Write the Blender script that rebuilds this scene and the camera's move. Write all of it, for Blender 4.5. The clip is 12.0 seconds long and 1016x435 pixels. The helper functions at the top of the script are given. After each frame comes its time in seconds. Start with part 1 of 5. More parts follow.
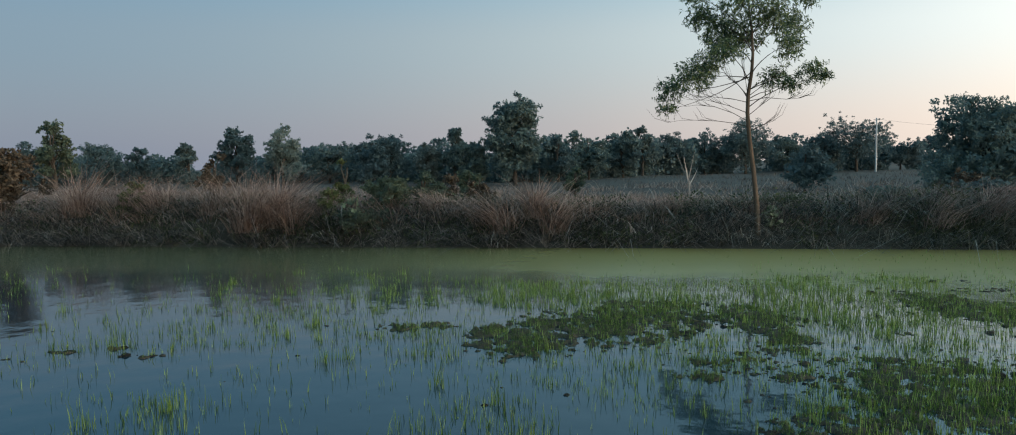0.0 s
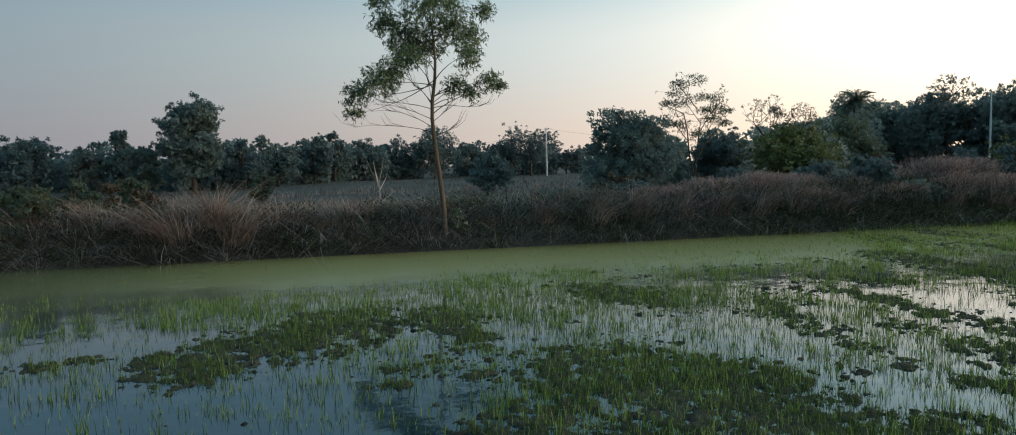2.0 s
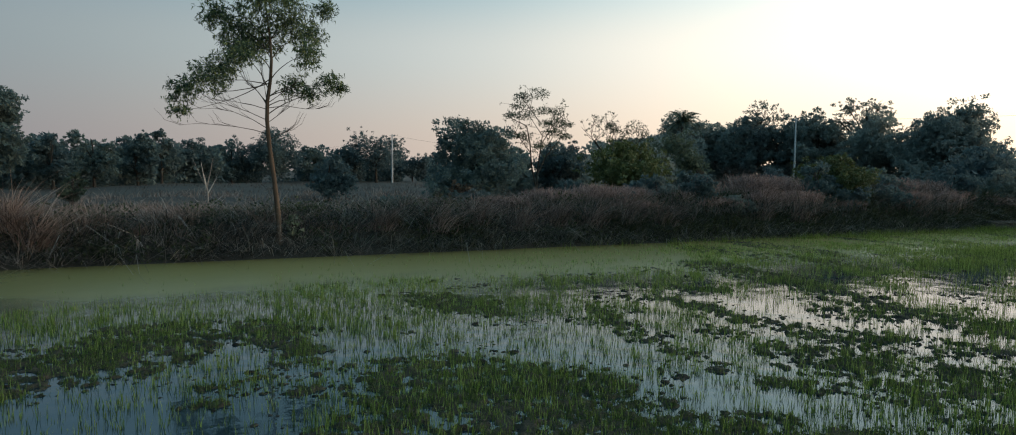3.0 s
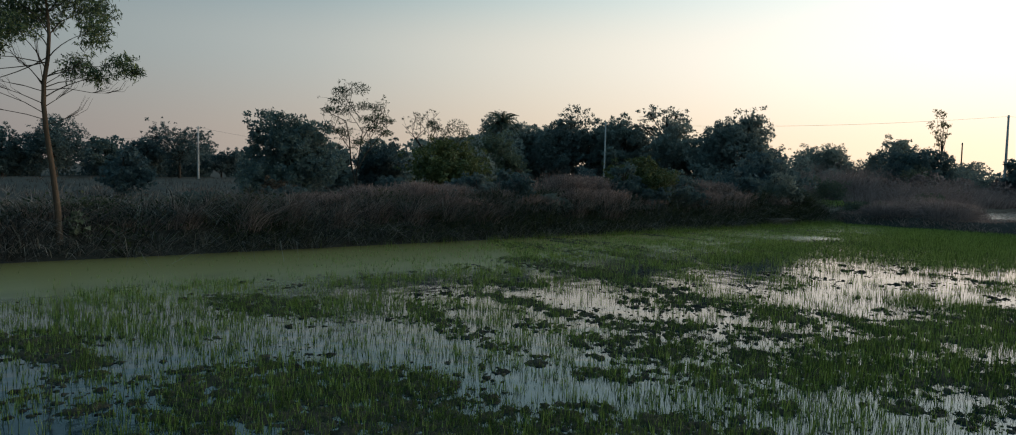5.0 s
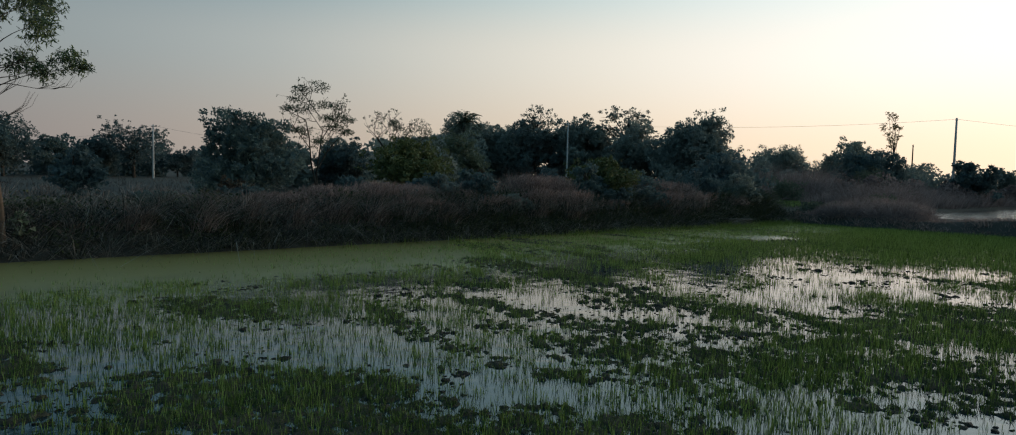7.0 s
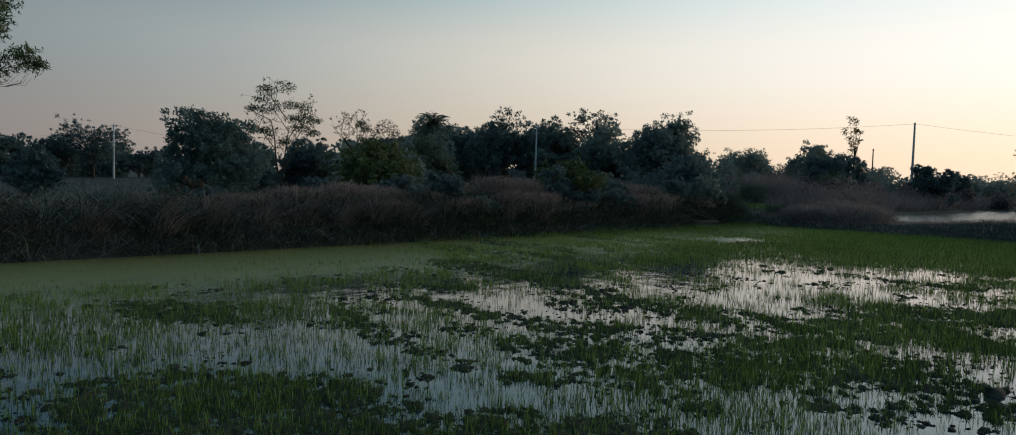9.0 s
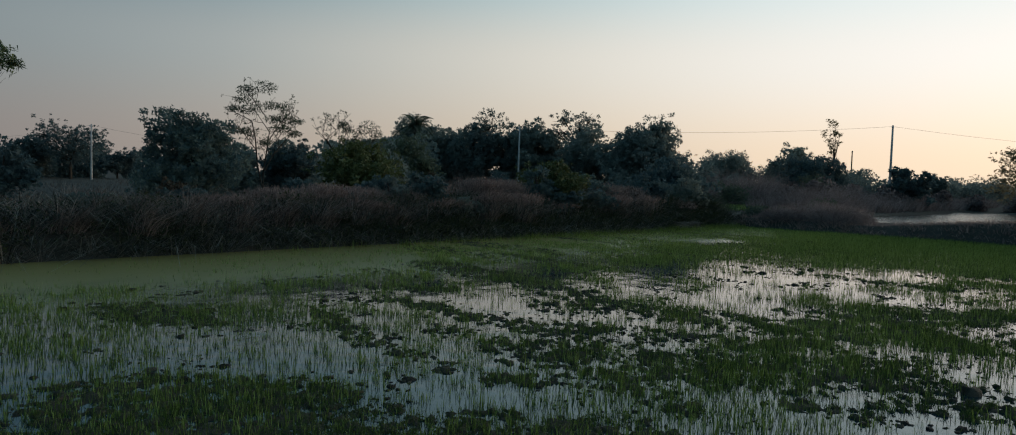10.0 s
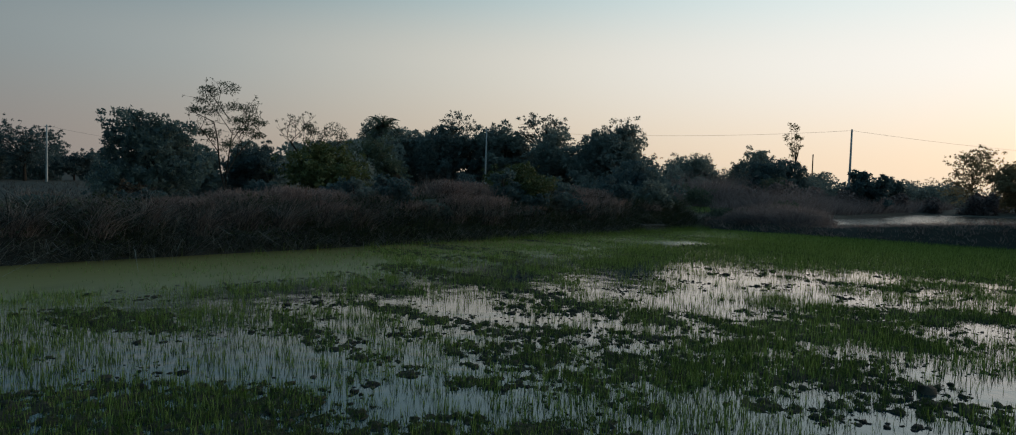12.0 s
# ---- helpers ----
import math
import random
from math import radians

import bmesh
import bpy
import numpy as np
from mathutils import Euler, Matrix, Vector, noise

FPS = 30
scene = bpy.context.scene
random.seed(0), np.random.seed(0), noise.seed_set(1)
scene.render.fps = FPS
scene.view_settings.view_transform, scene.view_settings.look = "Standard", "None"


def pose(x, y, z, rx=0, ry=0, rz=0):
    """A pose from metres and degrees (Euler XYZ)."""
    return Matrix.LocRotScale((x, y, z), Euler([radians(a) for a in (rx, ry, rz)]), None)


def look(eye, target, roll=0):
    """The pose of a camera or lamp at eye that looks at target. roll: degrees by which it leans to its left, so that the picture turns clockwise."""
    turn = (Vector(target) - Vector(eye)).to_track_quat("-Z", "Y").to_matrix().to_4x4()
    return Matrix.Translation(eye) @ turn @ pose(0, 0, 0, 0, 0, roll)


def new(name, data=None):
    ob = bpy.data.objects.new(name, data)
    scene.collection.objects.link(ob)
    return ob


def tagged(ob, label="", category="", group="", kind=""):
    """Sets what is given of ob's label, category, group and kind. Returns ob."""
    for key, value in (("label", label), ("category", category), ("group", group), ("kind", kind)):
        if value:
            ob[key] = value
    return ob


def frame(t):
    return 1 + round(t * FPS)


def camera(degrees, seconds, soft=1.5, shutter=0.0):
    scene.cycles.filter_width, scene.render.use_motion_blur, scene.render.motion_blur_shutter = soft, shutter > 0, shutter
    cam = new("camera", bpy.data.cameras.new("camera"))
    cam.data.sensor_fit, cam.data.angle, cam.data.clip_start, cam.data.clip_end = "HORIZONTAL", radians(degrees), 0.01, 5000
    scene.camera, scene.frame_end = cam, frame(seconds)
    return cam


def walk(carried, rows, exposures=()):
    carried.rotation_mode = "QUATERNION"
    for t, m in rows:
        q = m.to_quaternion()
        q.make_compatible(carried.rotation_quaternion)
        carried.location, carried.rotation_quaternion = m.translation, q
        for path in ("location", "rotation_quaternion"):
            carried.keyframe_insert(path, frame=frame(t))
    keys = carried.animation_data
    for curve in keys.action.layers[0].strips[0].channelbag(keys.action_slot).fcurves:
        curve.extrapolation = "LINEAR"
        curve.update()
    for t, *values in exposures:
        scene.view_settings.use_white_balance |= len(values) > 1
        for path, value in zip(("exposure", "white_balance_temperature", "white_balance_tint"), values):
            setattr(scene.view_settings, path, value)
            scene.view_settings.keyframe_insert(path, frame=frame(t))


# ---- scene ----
# ================= camera =================
cam = camera(69.54, 12.0, 1.0)
ROWS = [
    (0.0, 0.000, 0.000, 2.000, 10.64, -4.13, 1.00),
    (0.5, 0.041, 0.022, 1.999, 5.16, -4.21, 1.53),
    (1.0, 0.067, 0.105, 1.986, 0.86, -4.24, 1.57),
    (1.5, 0.087, 0.228, 1.982, -5.97, -4.21, 1.51),
    (2.0, 0.116, 0.284, 1.974, -12.95, -4.12, 1.26),
    (2.5, 0.192, 0.329, 1.975, -18.75, -3.82, 0.47),
    (3.0, 0.262, 0.379, 1.970, -24.87, -3.57, -0.44),
    (3.5, 0.301, 0.434, 1.954, -31.07, -3.50, -0.92),
    (5.5, 0.380, 0.545, 1.925, -39.48, -3.46, -1.33),
    (6.0, 0.411, 0.562, 1.923, -40.26, -3.44, -1.36),
    (6.5, 0.425, 0.567, 1.923, -40.92, -3.42, -1.44),
    (7.0, 0.444, 0.579, 1.918, -41.64, -3.38, -1.44),
    (9.0, 0.501, 0.596, 1.914, -44.07, -3.16, -1.63),
    (9.5, 0.513, 0.601, 1.914, -44.79, -3.08, -1.68),
    (10.0, 0.524, 0.607, 1.911, -45.40, -3.01, -1.72),
    (10.5, 0.533, 0.610, 1.909, -46.05, -2.94, -1.81),
    (11.0, 0.542, 0.606, 1.910, -46.71, -2.87, -1.85),
    (11.5, 0.551, 0.607, 1.906, -47.34, -2.79, -1.85),
    (12.0, 0.561, 0.609, 1.912, -47.95, -2.74, -1.78),
]
EXPOSURES = [(0.0, 0.60, 6850, 13), (1.0, 0.54, 7100, 14), (2.5, 0.24, 7000, 14), (3.5, -0.12, 6950, 13), (5.5, -0.48, 6800, 12), (7.0, -0.56, 6750, 12), (9.5, -0.76, 6600, 12), (12.0, -0.85, 6580, 11)]
walk(cam, [(t, pose(x, y, z, 90 + p, r, yaw)) for t, x, y, z, yaw, p, r in ROWS], EXPOSURES)

# ================= world and sun =================
SUN_AZ, SUN_EL = 100.0, 3.0          # clockwise from +y; just above the horizon, veiled by haze
SUN_DIR = Vector((math.sin(radians(SUN_AZ)), math.cos(radians(SUN_AZ)), math.tan(radians(SUN_EL)))).normalized()


def make_world():
    w = bpy.data.worlds.new("dusk_sky")
    scene.world = w
    w.use_nodes = True
    nt = w.node_tree
    nt.nodes.clear()
    N, L = nt.nodes.new, nt.links.new
    sky = N("ShaderNodeTexSky")
    sky.sky_type = "NISHITA"
    sky.sun_disc = False
    sky.sun_elevation, sky.sun_rotation = radians(SUN_EL), radians(SUN_AZ)
    sky.air_density, sky.dust_density, sky.ozone_density = 1.0, 2.5, 1.5
    co = N("ShaderNodeTexCoord")
    # angle to the sun, 0 away from it and 1 towards it
    dot = N("ShaderNodeVectorMath")
    dot.operation = "DOT_PRODUCT"
    dot.inputs[1].default_value = SUN_DIR
    L(co.outputs["Generated"], dot.inputs[0])
    s = N("ShaderNodeMapRange")
    s.inputs["From Min"].default_value, s.inputs["From Max"].default_value = -0.8, 1.0
    L(dot.outputs["Value"], s.inputs["Value"])
    high = N("ShaderNodeValToRGB")
    low = N("ShaderNodeValToRGB")
    mid = N("ShaderNodeValToRGB")
    top = N("ShaderNodeValToRGB")
    for ramp, stops in ((high, ((0.0, (0.105, 0.18, 0.262)), (0.3, (0.28, 0.35, 0.38)), (0.58, (0.535, 0.635, 0.665)), (0.8, (1.29, 1.23, 1.06)), (1.0, (1.70, 1.74, 1.72)))),
                        (mid, ((0.0, (0.06, 0.18, 0.29)), (0.3, (0.16, 0.305, 0.41)), (0.58, (0.18, 0.395, 0.50)), (0.8, (0.66, 0.99, 1.08)), (1.0, (1.4, 1.72, 1.76)))),
                        (top, ((0.0, (0.065, 0.22, 0.35)), (0.5, (0.085, 0.29, 0.46)), (0.75, (0.26, 0.54, 0.74)), (0.9, (0.74, 1.02, 1.18)), (1.0, (1.2, 1.36, 1.44)))),
                        (low, ((0.0, (0.125, 0.175, 0.25)), (0.3, (0.30, 0.30, 0.325)), (0.58, (0.63, 0.56, 0.505)), (0.8, (1.19, 0.99, 0.76)), (1.0, (1.80, 1.48, 1.10))))):
        el = ramp.color_ramp.elements
        while len(el) < len(stops):
            el.new(0.5)
        for e, (p, c) in zip(el, stops):
            e.position, e.color = p, (*(v / 4 for v in c), 1)
        ramp.color_ramp.interpolation = "B_SPLINE"
        L(s.outputs[0], ramp.inputs[0])
    sep = N("ShaderNodeSeparateXYZ")
    L(co.outputs["Generated"], sep.inputs[0])
    e = N("ShaderNodeMapRange")
    e.interpolation_type = "SMOOTHSTEP"
    e.inputs["From Min"].default_value, e.inputs["From Max"].default_value = 0.015, 0.165
    L(sep.outputs["Z"], e.inputs["Value"])
    haze = N("ShaderNodeMix")
    haze.data_type = "RGBA"
    L(e.outputs[0], haze.inputs["Factor"])
    L(low.outputs[0], haze.inputs[6])
    L(high.outputs[0], haze.inputs[7])
    # bluer above the haze, then darker towards the zenith
    layers = haze.outputs[2]
    for ramp, z0, z1 in ((mid, 0.155, 0.29), (top, 0.32, 0.62)):
        zen = N("ShaderNodeMapRange")
        zen.interpolation_type = "SMOOTHSTEP"
        zen.inputs["From Min"].default_value, zen.inputs["From Max"].default_value = z0, z1
        L(sep.outputs["Z"], zen.inputs["Value"])
        hz = N("ShaderNodeMix")
        hz.data_type = "RGBA"
        L(zen.outputs[0], hz.inputs["Factor"])
        L(layers, hz.inputs[6])
        L(ramp.outputs[0], hz.inputs[7])
        layers = hz.outputs[2]
    b1, b2, add, out = N("ShaderNodeBackground"), N("ShaderNodeBackground"), N("ShaderNodeAddShader"), N("ShaderNodeOutputWorld")
    L(sky.outputs[0], b1.inputs[0])
    b1.inputs[1].default_value = 0.025
    L(layers, b2.inputs[0])
    b2.inputs[1].default_value = 0.95 * 4     # the ramps hold quarter values
    glow = N("ShaderNodeMapRange")
    glow.interpolation_type = "SMOOTHSTEP"
    glow.inputs["From Min"].default_value, glow.inputs["From Max"].default_value = 0.5, 1.0
    glow.inputs["To Max"].default_value = 0.08
    L(dot.outputs["Value"], glow.inputs["Value"])
    b3, add2 = N("ShaderNodeBackground"), N("ShaderNodeAddShader")
    b3.inputs[0].default_value = (1.0, 0.80, 0.68, 1)
    L(glow.outputs[0], b3.inputs[1])
    L(b1.outputs[0], add.inputs[0])
    L(b2.outputs[0], add.inputs[1])
    L(add.outputs[0], add2.inputs[0])
    L(b3.outputs[0], add2.inputs[1])
    L(add2.outputs[0], out.inputs[0])


make_world()
sun = new("sun", bpy.data.lights.new("sun", "SUN"))
sun.data.energy, sun.data.angle, sun.data.color = 0.8, radians(10), (1.0, 0.72, 0.48)
sun.matrix_world = look((0, 0, 50), Vector((0, 0, 50)) - SUN_DIR)

# ================= materials =================


def material(name, stops, scale=3.0, detail=6.0, rough=0.85, bump=0.0, bump_scale=40.0, island=0.0, by_object=0.0, translucent=0.0, stretch=(1, 1, 1), spec=0.3):
    """Colour from a ramp, driven by large noise, fine grain and, if asked, a random value per island or per object."""
    m = bpy.data.materials.new(name)
    m.use_nodes = True
    nt = m.node_tree
    N, L = nt.nodes.new, nt.links.new
    bsdf = nt.nodes["Principled BSDF"]
    out = nt.nodes["Material Output"]
    bsdf.inputs["Roughness"].default_value = rough
    bsdf.inputs["Specular IOR Level"].default_value = spec
    geo = N("ShaderNodeNewGeometry")
    mp = N("ShaderNodeMapping")
    mp.inputs["Scale"].default_value = stretch
    L(geo.outputs["Position"], mp.inputs["Vector"])
    n1, n2 = N("ShaderNodeTexNoise"), N("ShaderNodeTexNoise")
    n1.inputs["Scale"].default_value, n1.inputs["Detail"].default_value = scale, detail
    n2.inputs["Scale"].default_value, n2.inputs["Detail"].default_value = bump_scale, 4
    L(mp.outputs[0], n1.inputs["Vector"])
    L(mp.outputs[0], n2.inputs["Vector"])
    mix = N("ShaderNodeMix")
    mix.inputs["Factor"].default_value = 0.25
    L(n1.outputs[0], mix.inputs[2])
    L(n2.outputs[0], mix.inputs[3])
    value = mix.outputs[0]
    for amount, socket in ((island, geo.outputs["Random Per Island"]), (by_object, N("ShaderNodeObjectInfo").outputs["Random"])):
        if amount:
            mx = N("ShaderNodeMix")
            mx.inputs["Factor"].default_value = amount
            L(value, mx.inputs[2])
            L(socket, mx.inputs[3])
            value = mx.outputs[0]
    ramp = N("ShaderNodeValToRGB")
    el = ramp.color_ramp.elements
    while len(el) < len(stops):
        el.new(0.5)
    for e, (p, c) in zip(el, stops):
        e.position, e.color = p, (*c, 1)
    L(value, ramp.inputs[0])
    L(ramp.outputs[0], bsdf.inputs["Base Color"])
    if bump:
        b = N("ShaderNodeBump")
        b.inputs["Strength"].default_value, b.inputs["Distance"].default_value = bump, 0.02
        L(n2.outputs[0], b.inputs["Height"])
        L(b.outputs[0], bsdf.inputs["Normal"])
    if translucent:
        tr, ms = N("ShaderNodeBsdfTranslucent"), N("ShaderNodeMixShader")
        L(ramp.outputs[0], tr.inputs[0])
        ms.inputs[0].default_value = translucent
        L(bsdf.outputs[0], ms.inputs[1])
        L(tr.outputs[0], ms.inputs[2])
        L(ms.outputs[0], out.inputs[0])
    return m


def water_material(name, silt, clear, edge, ripple=0.26):
    """Turbid paddy water: a smooth reflecting skin over suspended silt, which is thicker along the far bank."""
    m = bpy.data.materials.new(name)
    m.use_nodes = True
    nt = m.node_tree
    N, L = nt.nodes.new, nt.links.new
    bsdf = nt.nodes["Principled BSDF"]
    geo, sep = N("ShaderNodeNewGeometry"), N("ShaderNodeSeparateXYZ")
    L(geo.outputs["Position"], sep.inputs[0])
    n = N("ShaderNodeTexNoise")
    n.inputs["Scale"].default_value, n.inputs["Detail"].default_value = 0.35, 5
    L(geo.outputs["Position"], n.inputs["Vector"])
    add = N("ShaderNodeMath")
    add.operation = "MULTIPLY_ADD"
    add.inputs[1].default_value = 5.0
    L(n.outputs[0], add.inputs[0])
    L(sep.outputs["Y"], add.inputs[2])
    r = N("ShaderNodeMapRange")
    r.interpolation_type = "SMOOTHSTEP"
    r.inputs["From Min"].default_value, r.inputs["From Max"].default_value = edge
    L(add.outputs[0], r.inputs["Value"])
    ex = N("ShaderNodeMapRange")
    ex.interpolation_type = "SMOOTHSTEP"
    ex.inputs["From Min"].default_value, ex.inputs["From Max"].default_value = 1.5, 13.0
    ex.inputs["To Min"].default_value, ex.inputs["To Max"].default_value = 1.0, 0.95
    L(sep.outputs["X"], ex.inputs["Value"])
    wx = N("ShaderNodeMapRange")
    wx.interpolation_type = "SMOOTHSTEP"
    wx.inputs["From Min"].default_value, wx.inputs["From Max"].default_value = -9.0, 1.0
    wx.inputs["To Min"].default_value, wx.inputs["To Max"].default_value = 0.35, 1.0
    L(sep.outputs["X"], wx.inputs["Value"])
    both = N("ShaderNodeMath")
    both.operation = "MULTIPLY"
    L(ex.outputs[0], both.inputs[0])
    L(wx.outputs[0], both.inputs[1])
    amount = N("ShaderNodeMath")
    amount.operation = "MULTIPLY"
    L(r.outputs[0], amount.inputs[0])
    L(both.outputs[0], amount.inputs[1])
    mix = N("ShaderNodeMix")
    mix.data_type = "RGBA"
    mix.inputs[6].default_value, mix.inputs[7].default_value = (*clear, 1), (*silt, 1)
    L(amount.outputs[0], mix.inputs["Factor"])
    L(mix.outputs[2], bsdf.inputs["Base Color"])
    # the light wind that stirs the silt also ruffles the skin there
    ruffle = N("ShaderNodeMapRange")
    ruffle.inputs["To Min"].default_value, ruffle.inputs["To Max"].default_value = 0.07, 0.27
    L(amount.outputs[0], ruffle.inputs["Value"])
    L(ruffle.outputs[0], bsdf.inputs["Roughness"])
    film = N("ShaderNodeMapRange")
    film.inputs["To Min"].default_value, film.inputs["To Max"].default_value = 0.5, 0.24
    L(amount.outputs[0], film.inputs["Value"])
    L(film.outputs[0], bsdf.inputs["Specular IOR Level"])
    bsdf.inputs["IOR"].default_value = 1.55
    w = N("ShaderNodeTexNoise")
    w.inputs["Scale"].default_value, w.inputs["Detail"].default_value = 2.2, 3
    L(geo.outputs["Position"], w.inputs["Vector"])
    b = N("ShaderNodeBump")
    b.inputs["Strength"].default_value, b.inputs["Distance"].default_value = ripple, 0.02 * (1 + 4 * ripple ** 2)
    L(w.outputs[0], b.inputs["Height"])
    L(b.outputs[0], bsdf.inputs["Normal"])
    return m


M_GROUND = material("field_soil_and_dry_grass", ((0.25, (0.028, 0.026, 0.020)), (0.45, (0.056, 0.048, 0.038)), (0.6, (0.06, 0.055, 0.042)), (0.8, (0.11, 0.086, 0.068))), 0.12, 8, 0.95, 0.5, 9.0)
M_MUD = material("wet_paddy_mud", ((0.3, (0.02, 0.016, 0.011)), (0.45, (0.085, 0.064, 0.042)), (0.55, (0.042, 0.040, 0.020)), (0.68, (0.14, 0.108, 0.072)), (0.8, (0.08, 0.082, 0.036))), 9.0, 10, 0.85, 1.0, 60.0, spec=0.18)
M_CLOD = material("mud_clod", ((0.3, (0.02, 0.016, 0.012)), (0.7, (0.075, 0.06, 0.042))), 3, 6, 0.8, 0.8, 70.0, island=0.5, spec=0.18)
M_WATER = water_material("turbid_paddy_water", (0.315, 0.265, 0.095), (0.008, 0.028, 0.038), (12.8, 16.5))
M_POND = water_material("pond_water", (0.05, 0.055, 0.045), (0.02, 0.028, 0.03), (30, 60), 1.0)
M_RICE = material("rice_seedling_green", ((0.2, (0.045, 0.080, 0.014)), (0.48, (0.150, 0.230, 0.036)), (0.8, (0.33, 0.43, 0.12))), 0.6, 4, 0.5, 0, island=0.75, translucent=0.42)
M_WEED = material("short_weed_green", ((0.2, (0.03, 0.05, 0.015)), (0.45, (0.056, 0.092, 0.022)), (0.7, (0.115, 0.172, 0.040)), (0.85, (0.17, 0.15, 0.062))), 1.1, 4, 0.7, 0, island=0.6, translucent=0.25)
M_DRY = material("dry_red_brown_grass", ((0.2, (0.04, 0.027, 0.023)), (0.42, (0.24, 0.145, 0.11)), (0.6, (0.47, 0.31, 0.24)), (0.85, (0.70, 0.55, 0.46))), 0.9, 4, 0.8, 0, island=0.5, translucent=0.3)
M_STRAW = material("grey_matted_straw", ((0.3, (0.012, 0.014, 0.013)), (0.54, (0.075, 0.066, 0.056)), (0.85, (0.42, 0.35, 0.30))), 0.8, 4, 0.85, 0, island=0.75, translucent=0.15)
M_FALLOW = material("dull_fallow_grass", ((0.25, (0.032, 0.028, 0.024)), (0.5, (0.095, 0.075, 0.062)), (0.85, (0.28, 0.21, 0.17))), 0.5, 4, 0.85, 0, island=0.6, translucent=0.15)
M_RANK = material("rank_dark_grass", ((0.27, (0.018, 0.026, 0.022)), (0.5, (0.078, 0.09, 0.076)), (0.85, (0.32, 0.31, 0.265))), 0.8, 4, 0.85, 0, island=0.75, translucent=0.1)
M_RUSSET = material("dull_russet_grass", ((0.22, (0.040, 0.031, 0.028)), (0.5, (0.20, 0.142, 0.122)), (0.85, (0.55, 0.42, 0.36))), 0.9, 4, 0.85, 0, island=0.6, translucent=0.2)
M_PLUME = material("feathery_russet_plume", ((0.2, (0.12, 0.078, 0.068)), (0.5, (0.32, 0.215, 0.185)), (0.85, (0.58, 0.43, 0.375))), 0.9, 4, 0.85, 0, island=0.5, translucent=0.45)
M_SCRUB = material("green_bank_weeds", ((0.2, (0.026, 0.038, 0.019)), (0.5, (0.052, 0.07, 0.032)), (0.85, (0.115, 0.125, 0.055))), 0.9, 4, 0.75, 0, island=0.6, translucent=0.25)
M_BARK = material("tan_bark", ((0.25, (0.06, 0.04, 0.028)), (0.55, (0.14, 0.092, 0.062)), (0.8, (0.22, 0.155, 0.11))), 5, 6, 0.9, 0.7, 30.0, stretch=(1, 1, 0.25))
M_BARK_DARK = material("dark_bark", ((0.3, (0.035, 0.028, 0.022)), (0.7, (0.10, 0.08, 0.06))), 4, 6, 0.9, 0.4, 25.0, stretch=(1, 1, 0.3))
M_LEAF = material("fresh_acacia_leaf", ((0.2, (0.045, 0.072, 0.05)), (0.5, (0.10, 0.145, 0.085)), (0.8, (0.26, 0.30, 0.10))), 0.8, 3, 0.5, 0, island=0.6, translucent=0.35)
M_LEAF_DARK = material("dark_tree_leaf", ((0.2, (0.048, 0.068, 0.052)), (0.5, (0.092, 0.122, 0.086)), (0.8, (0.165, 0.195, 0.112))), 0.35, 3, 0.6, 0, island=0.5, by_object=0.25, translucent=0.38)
# Bluer than the dark leaf: haze of the far line is mixed in.
M_LEAF_MID = material("hazy_grey_green_leaf", ((0.2, (0.064, 0.100, 0.108)), (0.5, (0.112, 0.164, 0.162)), (0.8, (0.205, 0.25, 0.195))), 0.35, 3, 0.6, 0, island=0.5, by_object=0.25, translucent=0.45)
# Paler grey copy of the tree leaf: distance haze put into its colour.
M_LEAF_HAZE = material("hazy_grey_tree_leaf", ((0.2, (0.14, 0.175, 0.165)), (0.5, (0.225, 0.265, 0.235)), (0.8, (0.31, 0.335, 0.27))), 0.35, 3, 0.6, 0, island=0.5, by_object=0.25, translucent=0.56)
M_LEAF_THIN = material("thin_sere_leaf", ((0.2, (0.20, 0.165, 0.10)), (0.5, (0.30, 0.25, 0.15)), (0.8, (0.42, 0.35, 0.21))), 0.5, 3, 0.6, 0, island=0.5, translucent=0.7)
M_LEAF_OLIVE = material("olive_bush_leaf", ((0.2, (0.055, 0.068, 0.026)), (0.5, (0.10, 0.12, 0.042)), (0.8, (0.18, 0.195, 0.07))), 0.5, 3, 0.6, 0, island=0.5, by_object=0.2, translucent=0.25)
M_LEAF_BROWN = material("withered_brown_leaf", ((0.2, (0.04, 0.03, 0.02)), (0.5, (0.095, 0.068, 0.045)), (0.8, (0.19, 0.14, 0.09))), 0.9, 3, 0.7, 0, island=0.6, translucent=0.2)
M_TWIG = material("grey_brown_twigs", ((0.2, (0.10, 0.08, 0.077)), (0.5, (0.215, 0.17, 0.162)), (0.8, (0.32, 0.265, 0.25))), 0.5, 3, 0.85, 0, island=0.6, translucent=0.6)
M_LEAF_PALE = material("pale_dusty_leaf", ((0.2, (0.08, 0.11, 0.06)), (0.5, (0.16, 0.195, 0.11)), (0.8, (0.31, 0.32, 0.21))), 2.0, 3, 0.6, 0, island=0.85, translucent=0.2)
M_STEM = material("bleached_dead_stems", ((0.25, (0.16, 0.135, 0.115)), (0.5, (0.30, 0.26, 0.225)), (0.8, (0.55, 0.49, 0.43))), 1.0, 3, 0.85, 0, island=0.7)
